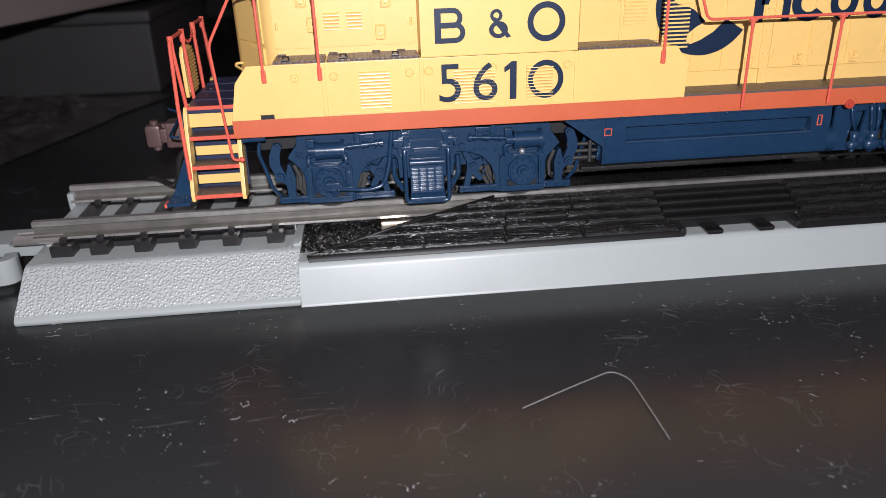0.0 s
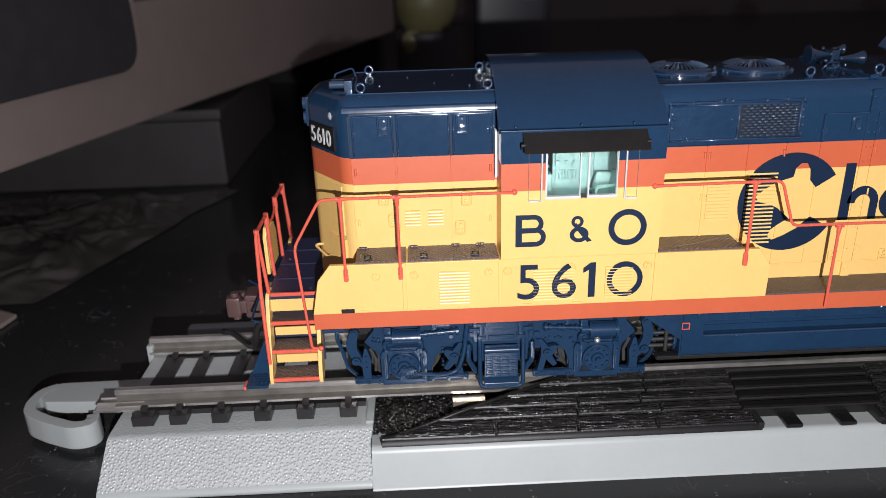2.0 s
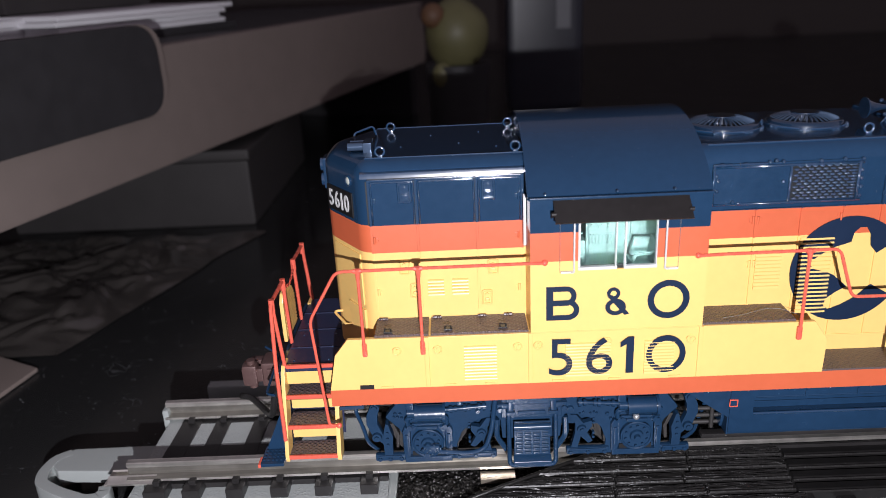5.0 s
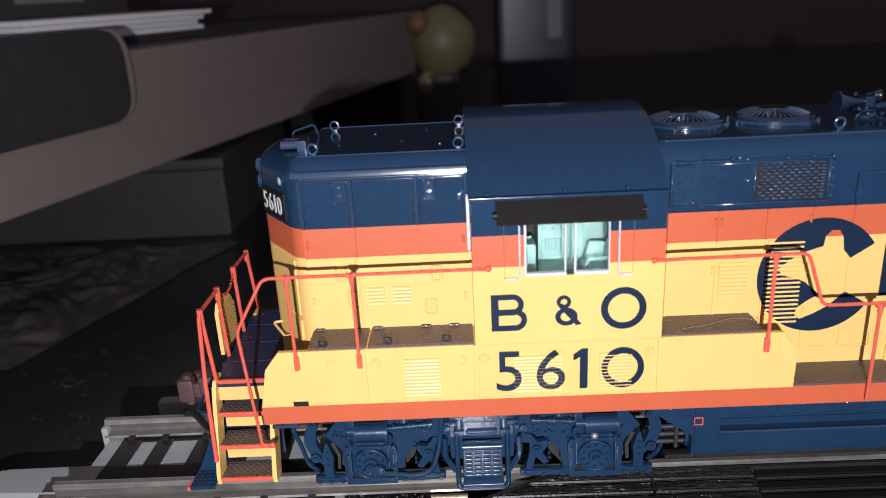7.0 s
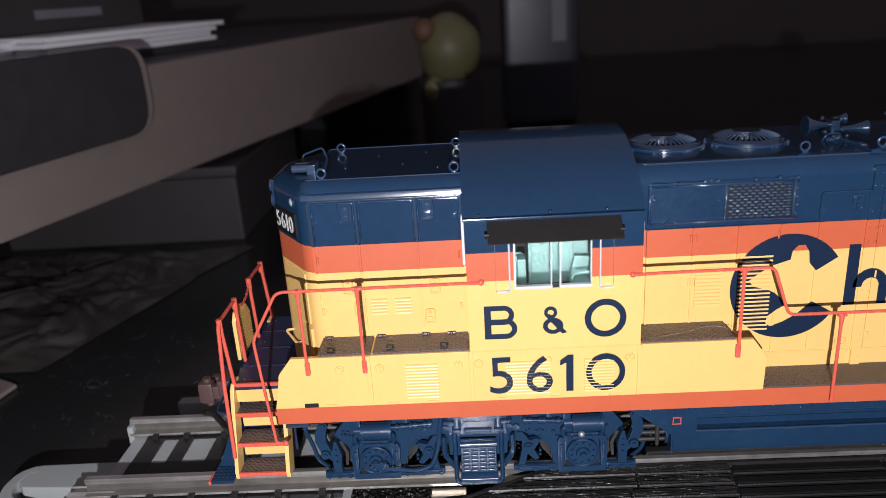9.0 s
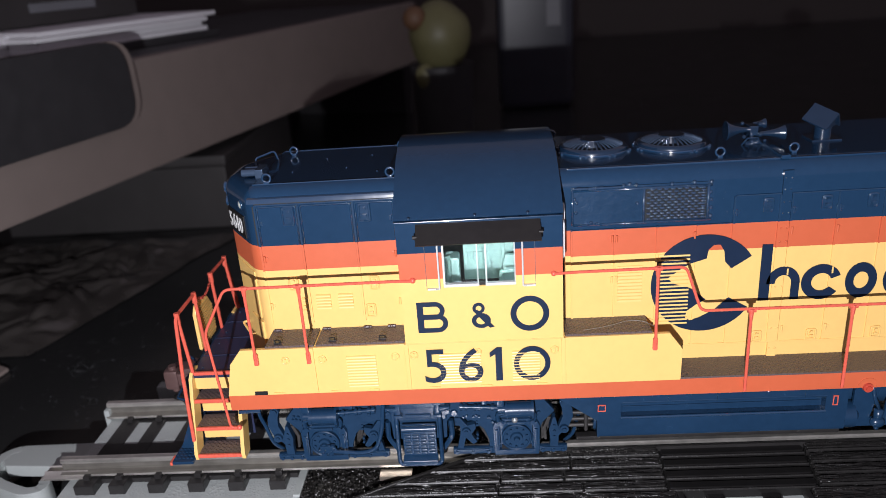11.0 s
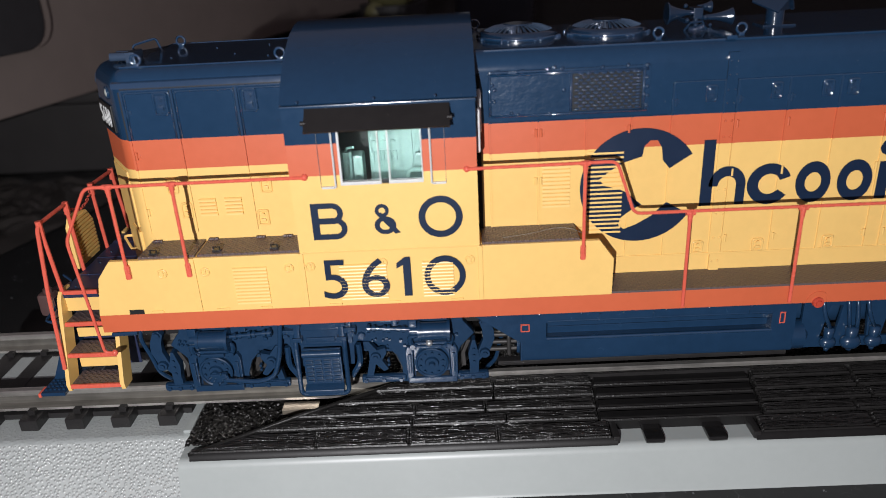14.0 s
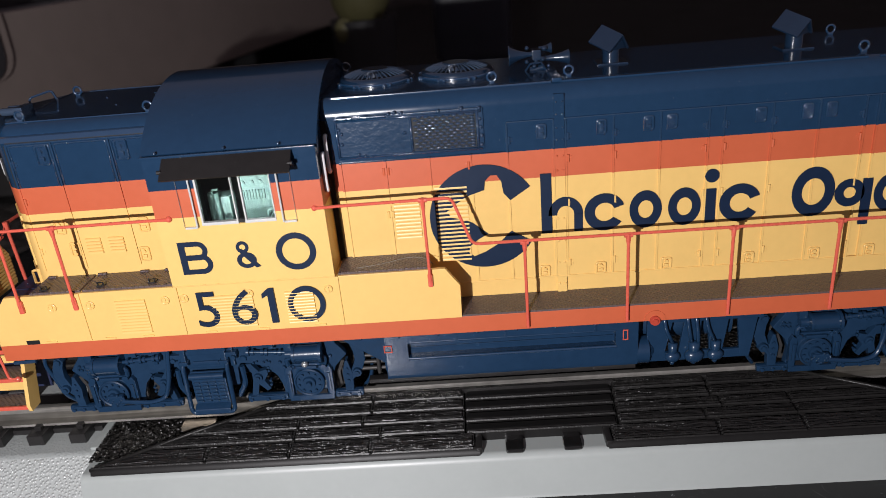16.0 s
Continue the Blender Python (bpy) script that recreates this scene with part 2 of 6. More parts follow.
def soften(me, limit):
    """Smooth shading across edges flatter than limit; large faces stay flat and bevels turn the light."""
    me.polygons.foreach_set("use_smooth", [True] * len(me.polygons))
    if limit >= 180:
        return
    least = math.cos(radians(limit))
    k = len(me.polygons)
    nrm, area = np.empty(k * 3), np.empty(k)
    me.polygons.foreach_get("normal", nrm)
    me.polygons.foreach_get("area", area)
    nrm = nrm.reshape(-1, 3)
    corner = np.empty(len(me.loops), dtype=np.int32)
    me.loops.foreach_get("vertex_index", corner)
    owner = np.empty(len(me.loops), dtype=np.int32)
    starts, sizes = np.empty(k, dtype=np.int32), np.empty(k, dtype=np.int32)
    me.polygons.foreach_get("loop_start", starts)
    me.polygons.foreach_get("loop_total", sizes)
    owner[np.concatenate([np.arange(a, a + b) for a, b in zip(starts, sizes)])] = np.repeat(np.arange(k), sizes)
    at = {}
    for v, f in zip(corner.tolist(), owner.tolist()):
        at.setdefault(v, []).append(f)
    out = np.empty((len(corner), 3))
    for i, (v, f) in enumerate(zip(corner.tolist(), owner.tolist())):
        near = at[v]
        near_n = nrm[near]
        w = area[near] * (near_n @ nrm[f] > least)
        out[i] = (near_n * w[:, None]).sum(0) if w.sum() > 0 else nrm[f]
    length = np.linalg.norm(out, axis=1)
    length[length == 0] = 1
    me.normals_split_custom_set(out / length[:, None])


def part(name, bm, mats, parent=None, label="", smooth=False):
    """One mesh object from bm, in model units of the world, under parent."""
    base = BASE[parent.name] if parent else Vector((0, 0, 0))
    bmesh.ops.recalc_face_normals(bm, faces=bm.faces)
    bm.transform(Matrix.Scale(U, 4) @ Matrix.Translation(-base))
    me = bpy.data.meshes.new(name)
    bm.to_mesh(me)
    bm.free()
    for m in (mats if isinstance(mats, (list, tuple)) else [mats]):
        me.materials.append(m)
    soften(me, 180 if smooth else 40)
    ob = new(name, me)
    if parent:
        ob.parent = parent
        BASE[ob.name] = base
    return tagged(ob, label) if label else ob


def bevel(bm, width, segments=2, angle=40):
    edges = [e for e in bm.edges if len(e.link_faces) == 2 and e.calc_face_angle(0) > radians(angle)]
    bmesh.ops.bevel(bm, geom=edges, offset=width, segments=segments, affect="EDGES", profile=0.6)
    return bm


def box(x0, x1, y0, y1, z0, z1, bm=None, b=0.0):
    own = bmesh.new()
    m = Matrix.Translation(((x0 + x1) / 2, (y0 + y1) / 2, (z0 + z1) / 2)) @ Matrix.Diagonal((x1 - x0, y1 - y0, z1 - z0, 1))
    bmesh.ops.create_cube(own, size=1, matrix=m)
    if b:
        bevel(own, b)
    return join(bm, own)


def join(bm, own, m=None):
    if m is not None:
        own.transform(m)
    if bm is None:
        return own
    me = bpy.data.meshes.new("tmp")
    own.to_mesh(me)
    own.free()
    bm.from_mesh(me)
    bpy.data.meshes.remove(me)
    return bm


def cyl(a, b, r, r2=None, n=16, bm=None, caps=True):
    a, b = Vector(a), Vector(b)
    own = bmesh.new()
    turn = (b - a).to_track_quat("Z", "Y").to_matrix().to_4x4()
    bmesh.ops.create_cone(own, cap_ends=caps, segments=n, radius1=r, radius2=r if r2 is None else r2, depth=(b - a).length,
                          matrix=Matrix.Translation((a + b) / 2) @ turn)
    return join(bm, own)


def ball(c, r, bm=None, squash=(1, 1, 1), n=10):
    own = bmesh.new()
    bmesh.ops.create_uvsphere(own, u_segments=n + 4, v_segments=n, radius=r, matrix=Matrix.Translation(c) @ Matrix.Diagonal((*squash, 1)))
    return join(bm, own)


def tube(pts, r, n=7, bm=None, closed=False):
    """A round rod through the points, with mitred bends."""
    own = bmesh.new()
    pts = [Vector(p) for p in pts]
    rings = []
    for i, p in enumerate(pts):
        a = pts[i - 1] if i or closed else None
        c = pts[(i + 1) % len(pts)] if i < len(pts) - 1 or closed else None
        d = ((p - a).normalized() if a is not None else Vector()) + ((c - p).normalized() if c is not None else Vector())
        d.normalize()
        side = d.cross(Vector((0.31, 0.87, 0.39))).normalized()
        up = d.cross(side)
        rings.append([own.verts.new(p + r * (math.cos(2 * math.pi * k / n) * side + math.sin(2 * math.pi * k / n) * up)) for k in range(n)])
    pairs = list(zip(rings, rings[1:])) + ([(rings[-1], rings[0])] if closed else [])
    for p, q in pairs:
        for k in range(n):
            own.faces.new((p[k], p[(k + 1) % n], q[(k + 1) % n], q[k]))
    if not closed:
        own.faces.new(rings[0])
        own.faces.new(rings[-1][::-1])
    return join(bm, own)


def bend(pts, r, k=4):
    """The polyline with its inner corners rounded."""
    pts = [Vector(p) for p in pts]
    out = [pts[0]]
    for a, p, c in zip(pts, pts[1:], pts[2:]):
        d1, d2 = (a - p), (c - p)
        s = min(r, d1.length * 0.45, d2.length * 0.45)
        p1, p2 = p + d1.normalized() * s, p + d2.normalized() * s
        for i in range(k + 1):
            u = i / k
            out.append((1 - u) ** 2 * p1 + 2 * u * (1 - u) * p + u * u * p2)
    return out + [pts[-1]]


def prism(outline, axis, lo, hi, bm=None, b=0.0):
    """A flat outline pushed along an axis. Outlines for y are (x, z), for z (x, y), for x (y, z)."""
    own = bmesh.new()
    put = {"y": lambda p, h: (p[0], h, p[1]), "z": lambda p, h: (p[0], p[1], h), "x": lambda p, h: (h, p[0], p[1])}[axis]
    lower = [own.verts.new(put(p, lo)) for p in outline]
    upper = [own.verts.new(put(p, hi)) for p in outline]
    k = len(outline)
    own.faces.new(lower)
    own.faces.new(upper[::-1])
    for i in range(k):
        own.faces.new((lower[i], upper[i], upper[(i + 1) % k], lower[(i + 1) % k]))
    bmesh.ops.recalc_face_normals(own, faces=own.faces)
    if b:
        bevel(own, b)
    return join(bm, own)


def inset(poly, d):
    """A convex outline (anticlockwise) moved inwards by d."""
    out, k = [], len(poly)
    for i in range(k):
        a, p, c = Vector(poly[i - 1]), Vector(poly[i]), Vector(poly[(i + 1) % k])
        n1 = Vector((-(p - a).y, (p - a).x)).normalized()
        n2 = Vector((-(c - p).y, (c - p).x)).normalized()
        out.append(p + d * (n1 + n2) / (1 + n1.dot(n2)))
    return out


STRIPES = (45.15, 49.0)


def stripe_faces(bm, levels=STRIPES):
    """Yellow, vermilion and navy by height: slots 0, 1, 2."""
    for f in bm.faces:
        z = f.calc_center_median().z
        f.material_index = 0 if z < levels[0] else 1 if z < levels[1] else 2
    return bm


PAINT = [YELLOW, ORANGE, NAVY]


def loft(plan, levels, bm=None, flush=None):
    """Stacks the plan at (height, inset) levels and caps it; points at x = flush stay in that plane."""
    own = bmesh.new()
    rings = [[own.verts.new((o[0] if flush is not None and abs(o[0] - flush) < 0.01 else p[0], p[1], z)) for o, p in zip(plan, inset(plan, d))] for z, d in levels]
    k = len(plan)
    for a, b in zip(rings, rings[1:]):
        for i in range(k):
            own.faces.new((a[i], a[(i + 1) % k], b[(i + 1) % k], b[i]))
    own.faces.new(rings[0][::-1])
    own.faces.new(rings[-1])
    return join(bm, own)


def striped(x0, x1, y0, y1, z0, z1, bm=None, b=0.0, levels=STRIPES):
    """A box cut at the stripes, so that its paint follows them."""
    zs = [z0] + [z for z in levels if z0 < z < z1] + [z1]
    own = loft([(x0, y0), (x1, y0), (x1, y1), (x0, y1)], [(z, 0) for z in zs])
    if b:
        bevel(own, b, 1)
    return join(bm, own)


def writing(text, x0, x1, z0, z1, y, material_, parent, weight=0.0, name="number", turn=None):
    """Raised characters on a plane that faces -y, stretched to fill x0..x1, z0..z1."""
    cu = bpy.data.curves.new("text", "FONT")
    cu.body, cu.offset, cu.extrude, cu.resolution_u = text, weight, 0.0, 6
    ob = bpy.data.objects.new("text", cu)
    me = bpy.data.meshes.new_from_object(ob)
    bm = bmesh.new()
    bm.from_mesh(me)
    bpy.data.objects.remove(ob)
    bpy.data.curves.remove(cu)
    bpy.data.meshes.remove(me)
    xs, ys = [v.co.x for v in bm.verts], [v.co.y for v in bm.verts]
    for v in bm.verts:
        u, w = (v.co.x - min(xs)) / (max(xs) - min(xs)), (v.co.y - min(ys)) / (max(ys) - min(ys))
        v.co = (x0 + u * (x1 - x0), y, z0 + w * (z1 - z0))
    for f in bm.faces:
        f.smooth = False
    ext = bmesh.ops.extrude_face_region(bm, geom=list(bm.faces))
    for v in ext["geom"]:
        if isinstance(v, bmesh.types.BMVert):
            v.co.y += 0.12
    if turn is not None:
        bm.transform(turn)
    return part(name, bm, material_, parent)


def ring_shape(cx, cz, ro, ri, a0, a1, y, bm=None, rx=1.0, shift=0.0, n=40):
    """A flat ring or ring segment facing -y; shift moves the inner circle sideways."""
    own = bmesh.new()
    k = max(4, int(n * abs(a1 - a0) / 360))
    full = abs(a1 - a0) >= 359.9
    cols = []
    for i in range(k if full else k + 1):
        a = radians(a0 + (a1 - a0) * i / k)
        c, s = math.cos(a), math.sin(a)
        col = []
        for yy in (y, y + 0.1):
            col.append(own.verts.new((cx + rx * ro * c, yy, cz + ro * s)))
            col.append(own.verts.new((cx + shift + rx * ri * c, yy, cz + ri * s)))
        cols.append(col)
    pairs = list(zip(cols, cols[1:])) + ([(cols[-1], cols[0])] if full else [])
    for p, q in pairs:
        own.faces.new((p[0], q[0], q[1], p[1]))
        own.faces.new((p[2], p[3], q[3], q[2]))
        own.faces.new((p[0], p[2], q[2], q[0]))
        own.faces.new((p[1], q[1], q[3], p[3]))
    return join(bm, own)


# ---- the room and the table ----
def room_wall(name, x0, x1, y0, y1, z0, z1, mat=PLASTER):
    k = 1 / U
    ob = part(name, box(x0 * k, x1 * k, y0 * k, y1 * k, z0 * k, z1 * k), mat)
    return tagged(ob, kind="structure")


room_wall("wall_north", -0.66, 0.86, 0.76, 0.80, -0.72, 0.55)
room_wall("wall_west", -0.70, -0.66, -0.45, 0.80, -0.72, 0.55)
room_wall("floor", -0.70, 0.86, -0.45, 0.80, -0.76, -0.72, FLOORING)

table = thing("table", (85, 200, -685), "black glossy table with dust and fine scratches", "table")
part("tabletop", box(-600, 760, -300, 715, -28, 0, b=2), TABLE, table)
for lx in (-570, 730):
    for ly in (-270, 685):
        part("leg", box(lx - 25, lx + 25, ly - 25, ly + 25, -685, -28, b=2), FOAM, table)

LINT = material("grey_lint", (0.16, 0.155, 0.15), 0.6)
# a short loose hair and smaller fibres on the table
hair = tagged(part("hair", tube(bend([(44.2, -52.2, 0.15), (50.5, -49.2, 0.3), (56.6, -46.6, 0.5), (58.4, -48.4, 0.4), (58.7, -54, 0.3), (59.0, -60.0, 0.15)], 2), 0.085, 5), LINT), "pale bent hair lying on the black tabletop", "hair")
rng = random.Random(4)
for i in range(9):
    cx, cy, a = rng.uniform(-5, 125), rng.uniform(-72, -26), rng.uniform(-1.6, 1.6)
    s = rng.uniform(0.25, 0.9)
    pts = [(cx + s * math.cos(a) * u + 0.15 * s * u * u * math.sin(a), cy + s * math.sin(a) * u - 0.15 * s * u * u * math.cos(a), 0.1) for u in (-1, -0.5, 0, 0.5, 1)]
    tagged(part("lint", tube(pts, 0.026, 4), LINT), "tiny pale lint fibre on the black tabletop", "lint", "lint on the table")

# ---- the track with its rerailer ----
XL, XR, XM = -25.3, 196.3, 85.5
track = thing("train_track", (XM, 0, 0), "grey plastic roadbed track with black rerailer and metal rails", "train track")

# roadbed: pebbled, sloped shoulders at both ends, a smooth upright middle
END = [(-22.2, 0), (-22.4, 0.7), (-21.8, 1.4), (-15.2, 6.1), (-14.2, 6.4), (14.2, 6.4), (15.2, 6.1), (21.8, 1.4), (22.4, 0.7), (22.2, 0)]
MID = [(-22.7, 0), (-22.4, 0.3), (-20.9, 5.3), (-20.3, 6.1), (-19.6, 6.3), (19.6, 6.3), (20.3, 6.1), (20.9, 5.3), (22.4, 0.3), (22.7, 0)]
for x0, x1 in ((XL, 16.4), (154.6, XR)):
    bed = prism(END, "x", x0, x1, b=0.3)
    for f in bed.faces:
        c = f.calc_center_median()
        f.material_index = 0 if abs(f.normal.x) > 0.5 or c.z < 1.2 else 1 if c.z < 5.9 else 2
    part("roadbed_end", bed, [GREY, PEBBLE, PEBBLE_FINE], track, "pebbled grey plastic shoulder")
for x0, x1 in ((XL + 0.6, 15.2), (155.8, XR - 0.6)):
    part("bed_core", box(x0, x1, -7.4, 12.6, 6.3, 7.95, b=0.15), PEBBLE_FINE, track)
part("roadbed_middle", prism(MID, "x", 16.4, 154.6), GREY, track)
for x0, x1 in ((15.2, 16.5), (154.5, 155.8)):
    part("rim", box(x0, x1, -14.4, 14.4, 6.35, 7.0, b=0.25), GREY, track)

# rails: foot, web and head, in one outline
RAIL_UP = 0.3
RAIL_WEB = streaks(material("tarnished_rail_web", (0.30, 0.285, 0.255), 0.36, metal=0.75, tint=0.3, scale=400), (40, 900, 900), 0.5, 0.0001)
RAIL = [(-1.5, 8.2), (1.5, 8.2), (1.5, 8.6), (0.4, 8.9), (0.35, 10.0), (0.62, 10.2), (0.62, 10.85), (0.45, 11.0), (-0.45, 11.0), (-0.62, 10.85), (-0.62, 10.2), (-0.35, 10.0), (-0.4, 8.9), (-1.5, 8.6)]
for s in (-1, 1):
    own = prism([(s * 8.55 + y, z + RAIL_UP) for y, z in RAIL], "x", XL, XR)
    for f in own.faces:
        f.material_index = 1 if abs(f.normal.x) < 0.5 and 8.9 < f.calc_center_median().z < 10.45 else 0
    part("rail", own, [STEEL, RAIL_WEB], track, "worn nickel silver rail")
    if s > 0:
        continue
    joiner = box(XL - 3.6, XL + 4.5, s * 8.5 - 1.75, s * 8.5 + 1.75, 7.95, 8.3, b=0.1)
    for q in (-1, 1):
        join(joiner, prism([(s * 8.5 + q * 1.75, 8.0), (s * 8.5 + q * 1.9, 8.4), (s * 8.5 + q * 0.75, 9.2), (s * 8.5 + q * 0.6, 8.95)], "x", XL - 3.0, XL + 4.5))
    part("rail_joiner", joiner, STEEL, track)

part("rail_stop", box(XL - 0.5, XL + 0.6, 7.2, 10.4, 6.3, 10.2, b=0.3), GREY, track)
# ties with spike plates
TIES = [-20.5, -14.9, -8.2, -1.4, 5.4, 12.3]
for c in TIES + [2 * XM - t for t in TIES]:
    w = 1.35 if abs(c - TIES[0]) > 0.1 else 1.7
    t = box(c - w, c + w, -12.3, 12.3, 6.3, 8.15, b=0.18)
    for s in (-1, 1):
        for q in (-1, 1):
            box(c - 0.55, c + 0.55, s * 8.5 + q * 1.9 - 0.5, s * 8.5 + q * 1.9 + 0.5, 8.1, 8.95, t, b=0.15)
    part("tie", t, BLACK, track)
part("tie_web", box(-22.3, 15, -7.6, -0.5, 6.35, 8.06), BLACK, track)
part("tie_web", box(-22.3, 15, 6.3, 7.6, 6.35, 8.06), BLACK, track)
part("tie_web", box(-21.8, 15, -9.3, -7.62, 6.35, 7.3, b=0.15), BLACK, track)

# moulded ballast beside the ramp
for m in (1, -1):
    for s in (-1, 1):
        own = bmesh.new()
        bmesh.ops.create_grid(own, x_segments=96, y_segments=38, size=1)
        for v in own.verts:
            x, y = 32.4 + 15.8 * v.co.x, 12.2 + 5.8 * v.co.y
            p = Vector((x * 1.5, y * 1.5, 2.0 * m + s))
            v.co = (XM + m * (x - XM), s * y, 6.75 + (0.8 * abs(noise.noise(p)) + 0.5 * abs(noise.noise(p * 2.1))) * max(0.15, min(1, (38 - x) / 5)))
        bmesh.ops.delete(own, geom=[v for v in own.verts if abs(v.co.y) > 20.2 - (abs(v.co.x - XM) < 85.5 - 17.8) * (85.5 - 17.6 - abs(v.co.x - XM)) / 30 * 10.25 + 0.4], context="VERTS")
        tagged(part("ballast", own, BALLAST, track, "black moulded ballast"), kind="stuff")

# the rerailer: a ramp of planks that rises to the rail, cut out round two tie ends in the middle
TARNISH = material("tarnished_contact_metal", (0.55, 0.48, 0.39), 0.4, metal=0.9, tint=0.2, scale=500, bump=0.2)
part("contact_plate", box(29.2, 34.5, -12.0, -9.9, 7.2, 8.1, b=0.1), TARNISH, track, "small pale metal plate beside the rail")


def ramp_z(y):
    return 7.3 + (abs(y) - 20.0) / (9.7 - 20.0) * (11.1 - 7.3)


def plank(x0, x1, ya, yb, s, parent, cut0=None, cut1=None, sink=0.0):
    """One plank of the ramp, between two distances from the middle; cut0, cut1 skew its ends."""
    g = 0.07
    own = bmesh.new()
    lo, hi = [], []
    for (x, y) in ((x0 if cut0 is None else cut0(ya), ya), (x1 if cut1 is None else cut1(ya), ya), (x1 if cut1 is None else cut1(yb), yb), (x0 if cut0 is None else cut0(yb), yb)):
        lo.append(own.verts.new((x, s * y, 6.3)))
        hi.append(own.verts.new((x, s * y, ramp_z(y) - sink + (0.26 if y == ya else -0.16))))
    cx = sum(v.co.x for v in hi) / 4
    cy = sum(v.co.y for v in hi) / 4
    for v in lo + hi:
        v.co.x += g if v.co.x < cx else -g
        v.co.y += g if v.co.y < cy else -g
    own.faces.new(lo)
    own.faces.new(hi)
    for i in range(4):
        own.faces.new((lo[i], lo[(i + 1) % 4], hi[(i + 1) % 4], hi[i]))
    top = [e for e in own.edges if e.verts[0] in hi and e.verts[1] in hi]
    bmesh.ops.bevel(own, geom=top, offset=0.34, segments=3, affect="EDGES")
    q = lambda cut, x, y: (x if cut is None else cut(y))
    za = ramp_z(ya) - sink + 0.14
    xa, xb = q(cut0, x0, ya) + 0.25, q(cut1, x1, ya) - 0.25
    edge_ = prism([(s * (ya + 0.1), za - 0.16), (s * (ya - 0.02), za + 0.05), (s * (ya - 0.14), za + 0.05), (s * (ya - 0.2), za - 0.24)], "x", xa, xb)
    for f in edge_.faces:
        f.material_index = 1
    join(own, edge_)
    return part("plank", own, [SMOOTH_PLANK if sink else PLANK, CRINKLE], parent)


PLANK = material("black_woodgrain_plastic", (0.0145, 0.0138, 0.0135), 0.27, tint=0.2, specks=0.05)
CRINKLE = material("crinkled_black_plastic", (0.014, 0.0135, 0.013), 0.34, tint=0.2, bump=0.8, bump_scale=2600, spec=0.3)
STUB = material("glossy_black_plastic", (0.012, 0.0115, 0.0115), 0.16, tint=0.2, bump=0.8, bump_scale=1000, coat=0.8)
SMOOTH_PLANK = material("smooth_black_plastic", (0.009, 0.0085, 0.0085), 0.3, tint=0.2, bump=0.12, bump_scale=1500, specks=0.06)
n, l = PLANK.node_tree.nodes, PLANK.node_tree.links
pos, mp, wv, bp = n.new("ShaderNodeTexCoord"), n.new("ShaderNodeMapping"), n.new("ShaderNodeTexNoise"), n.new("ShaderNodeBump")
mp.inputs["Scale"].default_value = (190, 1500, 700)
wv.inputs["Scale"].default_value, wv.inputs["Detail"].default_value, wv.inputs["Distortion"].default_value = 1.0, 3, 1.2
bp.inputs["Strength"].default_value, bp.inputs["Distance"].default_value = 1.0, 0.0006
l.new(pos.outputs["Object"], mp.inputs["Vector"])
l.new(mp.outputs[0], wv.inputs["Vector"])
l.new(wv.outputs["Fac"], bp.inputs["Height"])
l.new(bp.outputs["Normal"], n["Principled BSDF"].inputs["Normal"])

